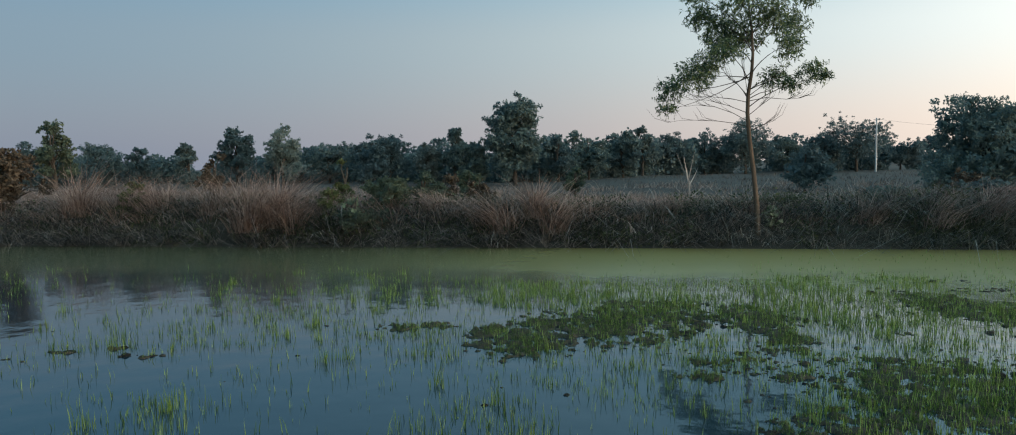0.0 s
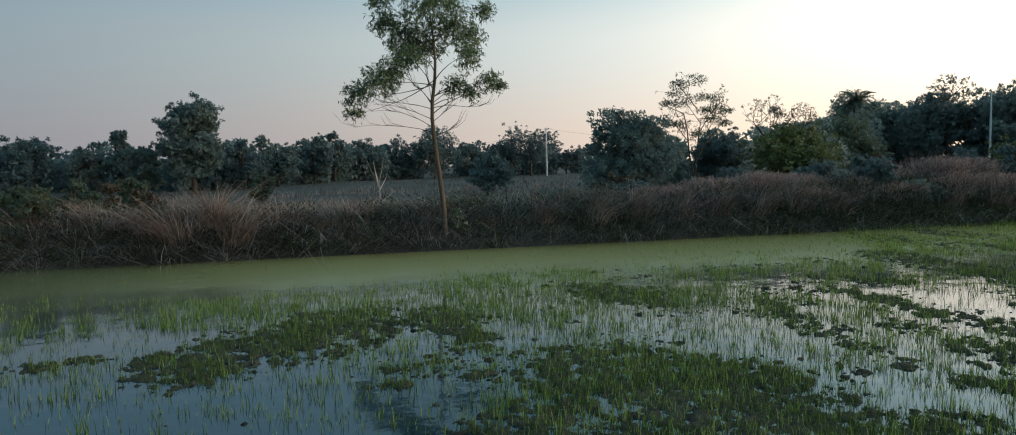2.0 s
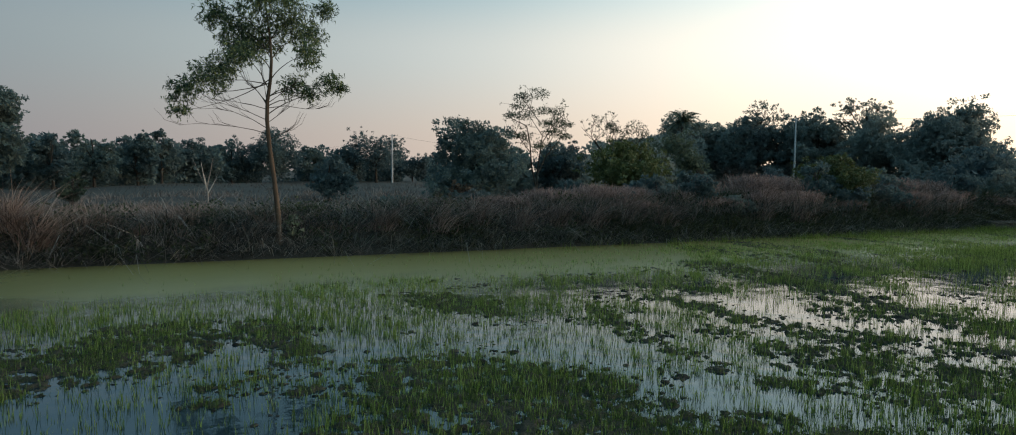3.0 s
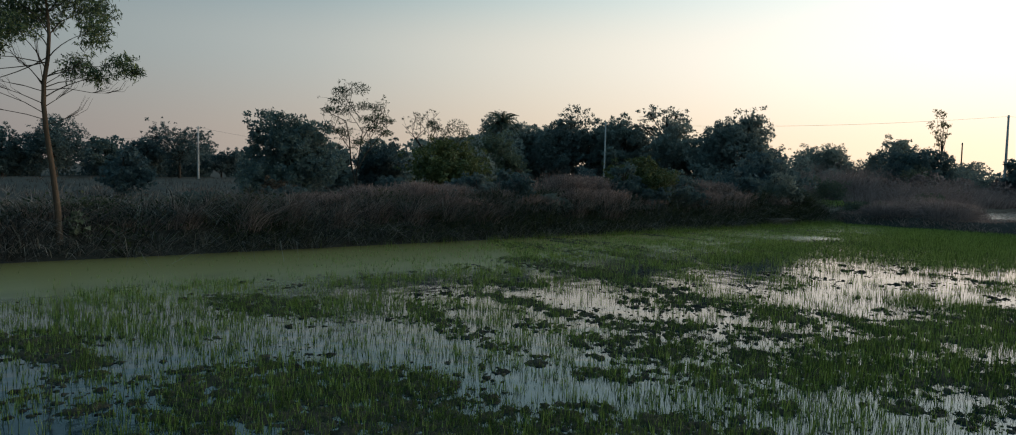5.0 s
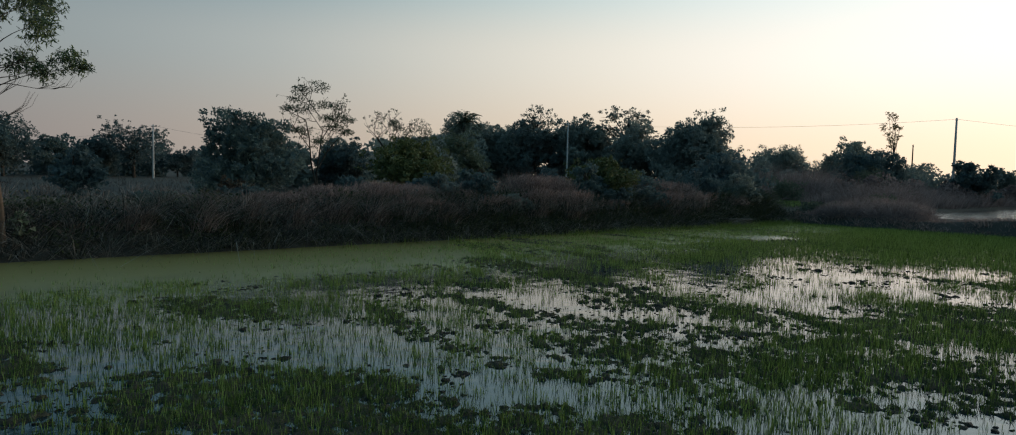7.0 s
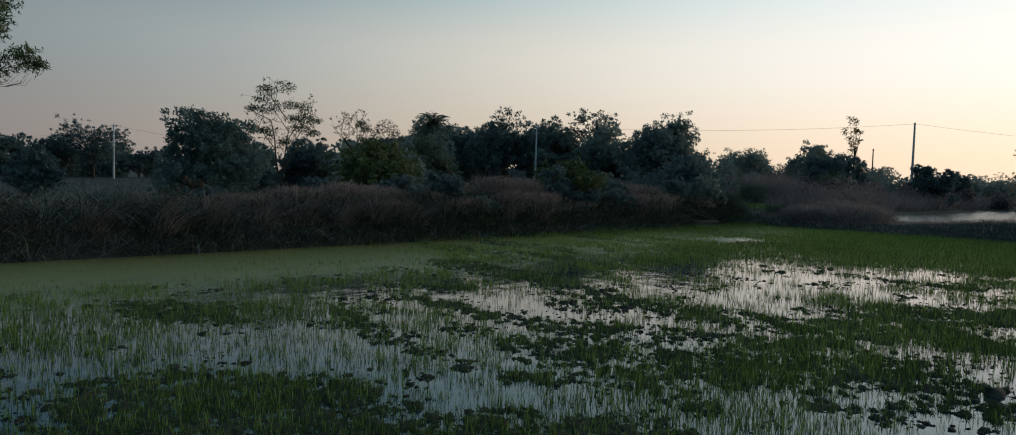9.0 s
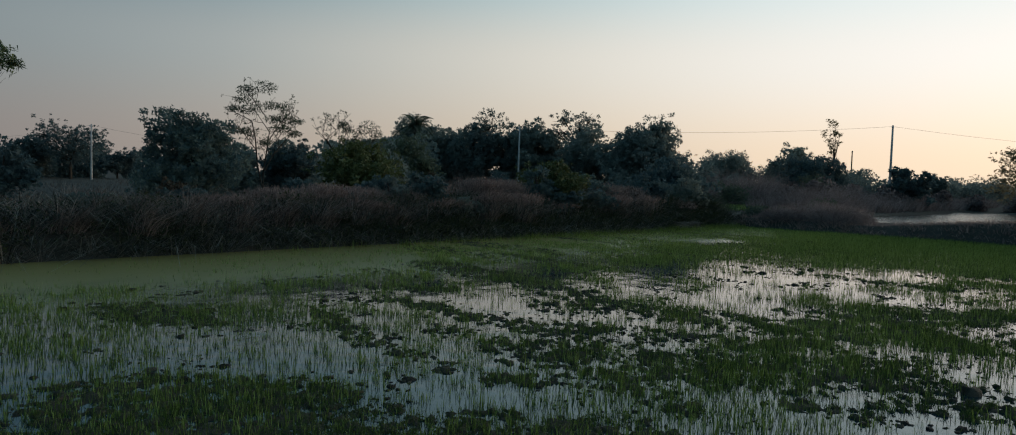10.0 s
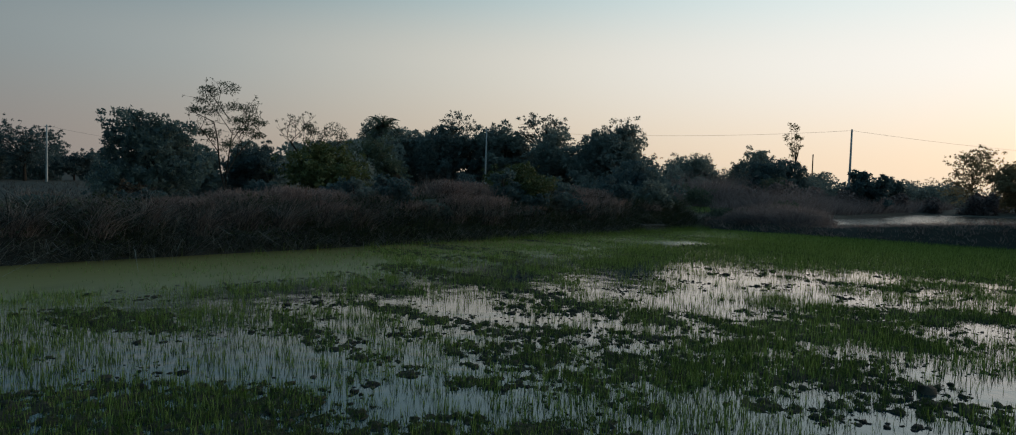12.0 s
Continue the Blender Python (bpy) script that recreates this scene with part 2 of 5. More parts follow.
M_CONCRETE = material("weathered_pole_concrete", ((0.3, (0.42, 0.41, 0.38)), (0.7, (0.60, 0.59, 0.56))), 2, 6, 0.9, 0.3, 40.0, stretch=(1, 1, 0.4))
M_STONE = material("worn_culvert_concrete", ((0.3, (0.06, 0.055, 0.046)), (0.7, (0.13, 0.12, 0.10))), 2, 6, 0.9, 0.5, 20.0)
M_METAL = material("rusty_steel", ((0.3, (0.08, 0.06, 0.05)), (0.7, (0.18, 0.16, 0.15))), 8, 4, 0.6, 0.2, 60.0)
M_PORCELAIN = material("white_porcelain", ((0.3, (0.55, 0.53, 0.5)), (0.7, (0.7, 0.69, 0.66))), 8, 3, 0.3)
M_WIRE = material("dull_aluminium_wire", ((0.3, (0.10, 0.10, 0.10)), (0.7, (0.2, 0.2, 0.2))), 3, 3, 0.5)

# ================= mesh helpers =================


def raw_mesh(name, verts, faces, mat, smooth=False):
    """A mesh from an array of corners and an array (or list) of faces."""
    me = bpy.data.meshes.new(name)
    verts = np.asarray(verts, dtype=np.float32).reshape(-1, 3)
    faces = np.asarray(faces, dtype=np.int32)
    me.vertices.add(len(verts))
    me.vertices.foreach_set("co", verts.ravel())
    k = faces.shape[1]
    me.loops.add(faces.size)
    me.loops.foreach_set("vertex_index", faces.ravel())
    me.polygons.add(len(faces))
    me.polygons.foreach_set("loop_start", np.arange(0, faces.size, k, dtype=np.int32))
    me.polygons.foreach_set("loop_total", np.full(len(faces), k, dtype=np.int32))
    if smooth:
        me.polygons.foreach_set("use_smooth", np.ones(len(faces), dtype=bool))
    me.update(calc_edges=True)
    me.materials.append(mat)
    return me


def part_mesh(name, me, parent, label=""):
    ob = new(name, me)
    ob.parent = parent
    return tagged(ob, label)


def empty(name, x, y, z, label, category, group="", turn=0.0):
    ob = new(name)
    ob.empty_display_size = 0.2
    ob.matrix_basis = pose(x, y, z, 0, 0, turn)
    return tagged(ob, label, category, group)


def tubes(paths, sides=6):
    """Tapered tubes along paths: a list of (points, radii)."""
    vs, fs, base = [], [], 0
    for pts, rad in paths:
        pts = np.asarray(pts, float)
        tang = np.gradient(pts, axis=0)
        tang /= np.linalg.norm(tang, axis=1)[:, None] + 1e-9
        ref = np.where(np.abs(tang[:, 2:3]) > 0.9, [[1.0, 0, 0]], [[0, 0, 1.0]])
        u = np.cross(tang, ref)
        u /= np.linalg.norm(u, axis=1)[:, None] + 1e-9
        v = np.cross(tang, u)
        a = np.linspace(0, 2 * np.pi, sides, endpoint=False)
        ring = pts[:, None] + np.asarray(rad)[:, None, None] * (np.cos(a)[None, :, None] * u[:, None] + np.sin(a)[None, :, None] * v[:, None])
        vs.append(ring.reshape(-1, 3))
        n = len(pts)
        i, j = np.meshgrid(np.arange(n - 1), np.arange(sides), indexing="ij")
        k = (j + 1) % sides
        fs.append((base + np.stack([i * sides + j, i * sides + k, (i + 1) * sides + k, (i + 1) * sides + j], -1)).reshape(-1, 4))
        base += n * sides
    return np.concatenate(vs), np.concatenate(fs)


def kites(centres, along, length, width, r):
    """Leaf quads: each a kite that points along a direction, rolled by chance."""
    n = len(centres)
    along = along / (np.linalg.norm(along, axis=1)[:, None] + 1e-9)
    side = np.cross(along, r.normal(size=(n, 3)))
    side /= np.linalg.norm(side, axis=1)[:, None] + 1e-9
    L, W = np.broadcast_to(length, n)[:, None], np.broadcast_to(width, n)[:, None]
    q = np.stack([centres - along * L * 0.5, centres + side * W * 0.5, centres + along * L * 0.5, centres - side * W * 0.5], 1)
    return q.reshape(-1, 3), np.arange(4 * n).reshape(-1, 4)


def blades(base, lean, height, width, droop, r, joints=((0.0, 1.0), (0.4, 0.85), (0.75, 0.55), (1.0, 0.12))):
    """Grass blades with joints at (part of the height, part of the width): base points, lean (x, y), height, width and droop. Returns corners and quads."""
    n = len(base)
    a = r.uniform(0, 2 * np.pi, n)
    side = np.stack([np.cos(a), np.sin(a), 0 * a], -1)
    h, w, d = [np.broadcast_to(q, n)[:, None] for q in (height, width, droop)]
    rows = []
    for t, k in joints:
        p = base + np.concatenate([lean * h * t ** 1.7, h * (t - d * t ** 2.5)], 1)
        rows += [p - side * w * k * 0.5, p + side * w * k * 0.5]
    q = np.stack(rows, 1)
    o = np.arange(n)[:, None] * (2 * len(joints))
    f = np.concatenate([o + np.array([[2 * i, 2 * i + 1, 2 * i + 3, 2 * i + 2]]) for i in range(len(joints) - 1)], 1).reshape(-1, 4)
    return q.reshape(-1, 3), f


def leaflets(centres, along, length, width, r):
    """Small leaves of three corners: a broad foot and a tip that points along a direction, rolled by chance."""
    n = len(centres)
    along = along / (np.linalg.norm(along, axis=1)[:, None] + 1e-9)
    side = np.cross(along, r.normal(size=(n, 3)))
    side /= np.linalg.norm(side, axis=1)[:, None] + 1e-9
    L, W = np.broadcast_to(length, n)[:, None], np.broadcast_to(width, n)[:, None]
    q = np.stack([centres - along * L * 0.4 + side * W * 0.5, centres + along * L * 0.6, centres - along * L * 0.4 - side * W * 0.5], 1)
    return q.reshape(-1, 3), np.arange(3 * n).reshape(-1, 3)


def spikes(base, lean, height, width, r):
    """Straight blades of three corners."""
    n = len(base)
    a = r.uniform(0, 2 * np.pi, n)
    h = np.broadcast_to(height, n)[:, None]
    side = np.stack([np.cos(a), np.sin(a), 0 * a], -1) * np.broadcast_to(width, n)[:, None] * 0.5
    q = np.stack([base - side, base + side, base + np.concatenate([lean * h, h], 1)], 1)
    return q.reshape(-1, 3), np.arange(3 * n).reshape(-1, 3)


def value_noise(x, y, scale, seed):
    """Smooth value noise in 0..1 on arrays."""
    g = np.random.default_rng(seed).random((64, 64))
    u, v = x / scale + 1000.0, y / scale + 1000.0
    i, j = np.floor(u).astype(int), np.floor(v).astype(int)
    fu, fv = u - i, v - j
    fu, fv = fu * fu * (3 - 2 * fu), fv * fv * (3 - 2 * fv)
    i0, i1, j0, j1 = i % 64, (i + 1) % 64, j % 64, (j + 1) % 64
    return (g[i0, j0] * (1 - fu) + g[i1, j0] * fu) * (1 - fv) + (g[i0, j1] * (1 - fu) + g[i1, j1] * fu) * fv


def smooth(a, b, x):
    t = np.clip((x - a) / (b - a), 0, 1)
    return t * t * (3 - 2 * t)


# ================= the lie of the land =================
BANK_Y, EAST_X, NEAR_Y, WEST_X = 17.4, 32.8, 0.7, -70.0     # the water's edges
FIELD_Z = 0.35


def land(x, y):
    """Height of the dry land, and of the mud under the water."""
    z = FIELD_Z + 0.25 * (value_noise(x, y, 9.0, 3) - 0.5) + 0.12 * (value_noise(x, y, 2.1, 4) - 0.5)
    # the bank along the far edge: steep face, rounded crest, gentle back
    crest = 0.85 + 0.25 * (value_noise(x, y, 6.0, 5) - 0.5) + 0.12 * (value_noise(x, y, 1.3, 6) - 0.5)
    d = y - BANK_Y
    prof = smooth(-0.2, 1.15, d) * (1 - 0.75 * smooth(2.2, 6.5, d))
    on_bank = (d > -0.4) & (x < EAST_X + 2.5)
    z = np.where(on_bank, np.maximum(z * smooth(0.0, 3.0, d), crest * prof * (1 - smooth(EAST_X - 1, EAST_X + 2.5, x) * 0.4)), z)
    # the low bund across the east end
    e = x - EAST_X
    bund = np.interp(y, (-20, 3, 5.5, 8, 12, 14), (0.96, 0.96, 0.88, 0.67, 0.32, 0.42)) * smooth(-0.2, 0.9, e) * (1 - 0.5 * smooth(1.8, 4.0, e))
    z = np.where((e > -0.3) & (y < BANK_Y + 0.5), np.maximum(z * smooth(0, 3, e), bund), z)
    # the near bund, on which the camera's carrier stands
    nb = 0.5 * (1 - smooth(NEAR_Y - 0.7, NEAR_Y + 0.15, y))
    z = np.where(y < NEAR_Y + 0.2, np.maximum(nb, np.where(y < -3, z, 0)), z)
    # the paddy's bed
    wet = (x > WEST_X) & (x < EAST_X - 0.1) & (y > NEAR_Y + 0.1) & (y < BANK_Y - 0.15)
    z = np.where(wet, -0.12, z)
    # the pond past the bund
    pond = (x > 46) & (x < 84) & (y > 8.5) & (y < 18.5 + 0.02 * (x - 47))
    low = smooth(33.8, 37.5, x) * (1 - smooth(86, 94, x)) * smooth(1, 6, y) * (1 - smooth(18.0, 21.0, y))
    z = np.where(x > EAST_X + 1.5, z * (1 - 0.97 * low) + 0.03 * low, z)
    return np.where(pond, -0.35, z)


def build_ground():
    xs = np.concatenate([[-4000, -2000, -900, -450, -250, -160, -110], np.arange(-80, -24, 1.5), np.arange(-24, 40, 0.4), np.arange(40, 90, 1.0), np.arange(92, 150, 5), [170, 220, 320, 600, 1200, 2500, 4000]])
    ys = np.concatenate([[-4000, -1500, -500, -200, -80, -30, -10, -4, -1], np.arange(0, 1.4, 0.2), np.arange(1.6, 17, 1.2), np.arange(17.0, 25, 0.25), np.arange(25.5, 60, 1.2), np.arange(62, 140, 5), [160, 220, 350, 700, 1500, 4000]])
    X, Y = np.meshgrid(xs, ys, indexing="ij")
    Z = land(X, Y)
    n, m = X.shape
    i, j = np.meshgrid(np.arange(n - 1), np.arange(m - 1), indexing="ij")
    F = np.stack([i * m + j, (i + 1) * m + j, (i + 1) * m + j + 1, i * m + j + 1], -1).reshape(-1, 4)
    ob = new("ground", raw_mesh("ground", np.stack([X, Y, Z], -1), F, M_GROUND, True))
    tagged(ob, "dry fallow fields with earthen banks, tan and dull green", "ground", kind="structure")


build_ground()


def sheet(name, x0, x1, y0, y1, z, mat, label):
    nx, ny = 24, 12
    X, Y = np.meshgrid(np.linspace(x0, x1, nx), np.linspace(y0, y1, ny), indexing="ij")
    i, j = np.meshgrid(np.arange(nx - 1), np.arange(ny - 1), indexing="ij")
    F = np.stack([i * ny + j, (i + 1) * ny + j, (i + 1) * ny + j + 1, i * ny + j + 1], -1).reshape(-1, 4)
    ob = new(name, raw_mesh(name, np.stack([X, Y, 0 * X + z], -1), F, mat, True))
    return tagged(ob, label, "water", kind="structure")


sheet("water", WEST_X + 0.5, EAST_X + 0.3, NEAR_Y - 0.2, BANK_Y + 0.2, 0.0, M_WATER, "still shallow muddy water of a flooded rice paddy")
sheet("pond_water", 45.5, 84.5, 8.0, 19.5, -0.02, M_POND, "bright strip of open pond water past the bund")

# ---- mud that stands out of the water ----
ISLANDS = ((-1.4, 8.1, 0.6, 0.75, 10), (-0.55, 8.9, 1.05, 0.95, 50), (0.1, 9.65, 0.95, 0.7, 60), (-0.1, 10.4, 0.7, 0.25, 10), (1.35, 9.6, 0.42, 0.75, 0), (1.5, 8.5, 0.28, 0.6, 10),
           (2.5, 7.1, 0.75, 0.6, 0), (2.5, 6.1, 1.1, 0.8, 10), (1.6, 5.6, 0.8, 0.45, 20), (3.3, 5.2, 1.0, 0.7, -20), (4.1, 10.6, 0.5, 1.0, 15), (-2.85, 8.65, 0.42, 0.22, 10), (0.75, 7.5, 0.34, 0.16, 20), (1.3, 7.0, 0.3, 0.14, -15), (0.5, 6.9, 0.22, 0.1, 0), (1.2, 7.9, 0.2, 0.12, 10), (-6.7, 6.6, 0.16, 0.07, 0), (-6.4, 6.95, 0.17, 0.07, 10), (-5.35, 6.9, 0.22, 0.10, 0), (-5.9, 7.2, 0.12, 0.07, 0),
           (4.3, 4.6, 0.5, 0.4, 0), (3.9, 6.1, 0.3, 0.5, 0), (3.0, 4.9, 1.2, 0.8, -15), (4.6, 4.0, 0.8, 0.45, -20), (2.4, 6.7, 0.8, 0.6, 0), (3.3, 6.2, 0.7, 0.8, 0))
# wheel tracks, which run away from the near bund: half their width, then the line of each
TRACKS_NEAR = ((0.72, (6.8, 5.85), (7.4, 4.6), (7.95, 3.9), (8.4, 3.4), (8.8, 2.95)), (0.22, (5.5, 5.4), (6.65, 4.45)), (0.16, (6.85, 3.35), (7.0, 2.6)), (0.2, (7.55, 2.7), (7.9, 2.5)), (0.28, (7.9, 2.1), (8.25, 1.65)),
               (0.2, (5.85, 9.35), (5.55, 8.15), (5.3, 7.25)), (0.16, (5.35, 7.0), (5.35, 6.1)), (0.2, (6.45, 5.2), (5.95, 3.7)))
TRACKS_FAR = ((0.2, (9.1, 8.2), (9.6, 6.55), (10.7, 5.0), (11.8, 4.0), (13.0, 3.0)), (0.62, (9.25, 7.6), (9.95, 6.3), (10.0, 5.5), (10.65, 4.2), (11.2, 3.6), (11.0, 2.9)), (0.36, (7.45, 7.2), (8.3, 5.9), (8.85, 4.5), (10.2, 4.0)), (0.24, (7.3, 9.8), (7.35, 7.8), (7.4, 6.7)), (0.4, (10.4, 9.8), (9.9, 7.5)),
              (0.26, (7.85, 10.9), (8.7, 10.0)), (0.5, (12.9, 4.4), (14.4, 2.5)), (0.3, (11.5, 5.2), (12.1, 4.3)), (0.45, (10.6, 10.2), (10.7, 13.0)))


def mud_mask(x, y):
    """Where mud and weeds stand out of the water: about 0 in open water, over 0.5 on mud."""
    m = np.zeros_like(x)
    for cx, cy, rx, ry, a in ISLANDS:
        c, s = math.cos(radians(a)), math.sin(radians(a))
        u, v = ((x - cx) * c + (y - cy) * s) / rx, (-(x - cx) * s + (y - cy) * c) / ry
        m = np.maximum(m, 1.15 - 0.65 * (u * u + v * v))
    m = np.maximum(m, 0)
    patchy = 0.6 + 0.5 * smooth(0.2, 0.7, value_noise(x, y, 0.3, 24))
    for half, *line in TRACKS_NEAR + TRACKS_FAR:
        for (ax, ay), (bx, by) in zip(line, line[1:]):
            t = np.clip(((x - ax) * (bx - ax) + (y - ay) * (by - ay)) / ((bx - ax) ** 2 + (by - ay) ** 2), 0, 1)
            d = np.hypot(x - ax - t * (bx - ax), y - ay - t * (by - ay)) / half
            m = np.maximum(m, (1.0 - 0.4 * d * d) * patchy)
    # fainter tracks further east
    rows = 0.75 * smooth(0.5, 0.85, value_noise(x, y / 6.0, 0.62, 11)) * smooth(10.5, 13.0, x) * (0.45 + 0.75 * value_noise(x, y, 2.4, 12))
    m = np.maximum(m, rows)
    rough = smooth(0.0, 0.22, m)
    calm = 1 - 0.5 * smooth(8.0, 9.5, x) * (1 - smooth(5.5, 7.0, y))
    m = m + rough * (0.7 * (value_noise(x, y * 1.2, 0.27, 13) - 0.5) + 1.0 * calm * (value_noise(x, y * 1.1, 0.11, 14) - 0.5) + 2.0 * calm * (value_noise(x, y, 0.06, 18) - 0.5) - 0.17 - 0.17 * smooth(5.0, 6.0, x) * smooth(4.8, 5.8, y) * (1 - smooth(10.5, 11.5, y)))
    # towards the far bank the water stays open
    return m * (1 - 0.8 * smooth(12.2, 13.6, y) * (1 - smooth(8, 13, x)))


def build_mud():
    """The mud above the water: the larger islets one by one, the crumbs joined."""
    step = 0.032
    xs, ys = np.arange(-9, 27, step), np.arange(1.0, 16.8, step)
    X, Y = np.meshgrid(xs, ys, indexing="ij")
    m = mud_mask(X, Y)
    grit = np.random.default_rng(17).random(X.shape) - 0.5
    Z = -0.04 + 0.06 * np.clip(m + 0.35 * grit * smooth(0.1, 0.4, m), 0, 1.1) + 0.05 * (value_noise(X, Y, 0.11, 15) - 0.5) * smooth(0.3, 0.6, m) + 0.04 * grit * smooth(0.25, 0.5, m)
    Z = np.where(Z > 0, Z * 0.6, Z)
    n, k = X.shape
    top = np.maximum(np.maximum(Z[:-1, :-1], Z[1:, :-1]), np.maximum(Z[:-1, 1:], Z[1:, 1:]))
    cells = set(map(tuple, np.argwhere(top > -0.008)))
    pieces = []
    while cells:
        todo = [cells.pop()]
        piece = []
        while todo:
            i, j = todo.pop()
            piece.append((i, j))
            for q in ((i + 1, j), (i - 1, j), (i, j + 1), (i, j - 1)):
                if q in cells:
                    cells.remove(q)
                    todo.append(q)
        pieces.append(piece)
    pieces.sort(key=len, reverse=True)
    V = np.stack([X, Y, Z], -1).reshape(-1, 3)
    crumbs = []

    def mesh_of(piece, name, mid):
        c = np.array(piece)
        i, j = c[:, 0], c[:, 1]
        F = np.stack([i * k + j, (i + 1) * k + j, (i + 1) * k + j + 1, i * k + j + 1], -1)
        used = np.unique(F)
        remap = np.zeros(n * k, int)
        remap[used] = np.arange(len(used))
        return raw_mesh(name, V[used] - mid, remap[F], M_MUD, False)
    r = np.random.default_rng(23)
    a = np.linspace(0, 2 * np.pi, 8, endpoint=False)
    lumps = []
    for q in range(6):
        rings = [np.stack([w * np.cos(a) * r.uniform(0.6, 1.35, 8) * 1.3, w * np.sin(a) * r.uniform(0.6, 1.35, 8), h * r.uniform(0.4, 1.5, 8)], -1) for w, h in ((1.0, -0.3), (0.85, 0.22), (0.4, 0.45))]
        F = [(k8 * 8 + i, k8 * 8 + (i + 1) % 8, k8 * 8 + 8 + (i + 1) % 8, k8 * 8 + 8 + i) for k8 in range(2) for i in range(8)] + [(16, 17, 18, 19), (16, 19, 20, 23), (20, 21, 22, 23)]
        lumps.append(raw_mesh("clod", np.concatenate(rings), F, M_CLOD, True))
    for p in pieces:
        if len(p) > 340:
            c = np.array(p)
            mid = np.array([xs[0] + step * c[:, 0].mean(), ys[0] + step * c[:, 1].mean(), 0.0])
            islet = new("mud_islet", mesh_of(p, "mud_islet", mid))
            islet.location = mid
            tagged(islet, "dark wet mud islet with weeds standing in the water", "mud islet", "mud islets in the paddy")
            for q in r.choice(len(p), min(14, 3 + len(p) // 240), replace=False):
                i, j = p[q]
                clod = new("clod", lumps[r.integers(6)])
                clod.parent = islet
                sz = r.uniform(0.016, 0.036)
                clod.matrix_basis = Matrix.LocRotScale(Vector(np.array([xs[i], ys[j], max(Z[i, j], 0.0) + 0.004]) - mid), Euler((0, 0, r.uniform(0, 6.28))), (sz, sz * 0.8, sz * 0.65))
        else:
            crumbs += p
    tagged(new("mud_crumbs", mesh_of(crumbs, "mud_crumbs", np.zeros(3))), "small dark mud crumbs just above the water", "mud", kind="stuff")


build_mud()


def build_clods():
    """Small dark lumps of turned mud that break the surface."""
    r = np.random.default_rng(21)
    n = 90000
    x, y = r.uniform(-8, 24, n), 1.2 + 15 * r.random(n) ** 1.1
    m = mud_mask(x, y)
    keep = r.random(n) < 0.0015 * (x > -7.5) * (y < 10) + 0.8 * smooth(1.0, 5, x) * (y < 13.0) * smooth(0.36, 0.7, value_noise(x, y * 1.3, 0.7, 19)) * (0.16 + 1.3 * smooth(0.5, 0.8, value_noise(x, y, 0.24, 20))) + 0.4 * smooth(0.03, 0.4, m) + 0.5 * np.exp(-((x - 1.0) / 0.75) ** 2 - ((y - 7.2) / 0.75) ** 2) * smooth(0.35, 0.6, value_noise(x, y, 0.3, 20))
    x, y = x[keep], y[keep]
    n = len(x)
    s = (r.gamma(1.2, 0.009, n) + 0.010) * (0.65 + 0.7 * value_noise(x, y, 0.5, 22))
    # a low six-sided lump: rim and broken top
    a = np.linspace(0, 2 * np.pi, 6, endpoint=False)
    tall = r.uniform(0.3, 0.8, n)[:, None]
    V = []
    for rad, h in ((1.0, -0.35), (0.62, 0.6)):
        rr = s[:, None] * rad * r.uniform(0.55, 1.45, (n, 6))
        V.append(np.stack([x[:, None] + rr * np.cos(a) * 1.25, y[:, None] + rr * np.sin(a), s[:, None] * h * tall * r.uniform(0.5, 1.4, (n, 6))], -1))
    V = np.concatenate(V, 1)
    f = [(k * 6 + i, k * 6 + (i + 1) % 6, (k + 1) * 6 + (i + 1) % 6, (k + 1) * 6 + i) for k in (0,) for i in range(6)] + [(6, 7, 8, 9), (6, 9, 10, 11)]
    F = (np.arange(n)[:, None, None] * 12 + np.array(f)[None]).reshape(-1, 4)
    ob = new("mud_clods", raw_mesh("mud_clods", V.reshape(-1, 3), F, M_CLOD))
    tagged(ob, "scattered dark mud clods breaking the water surface", "mud clods", kind="stuff")


build_clods()


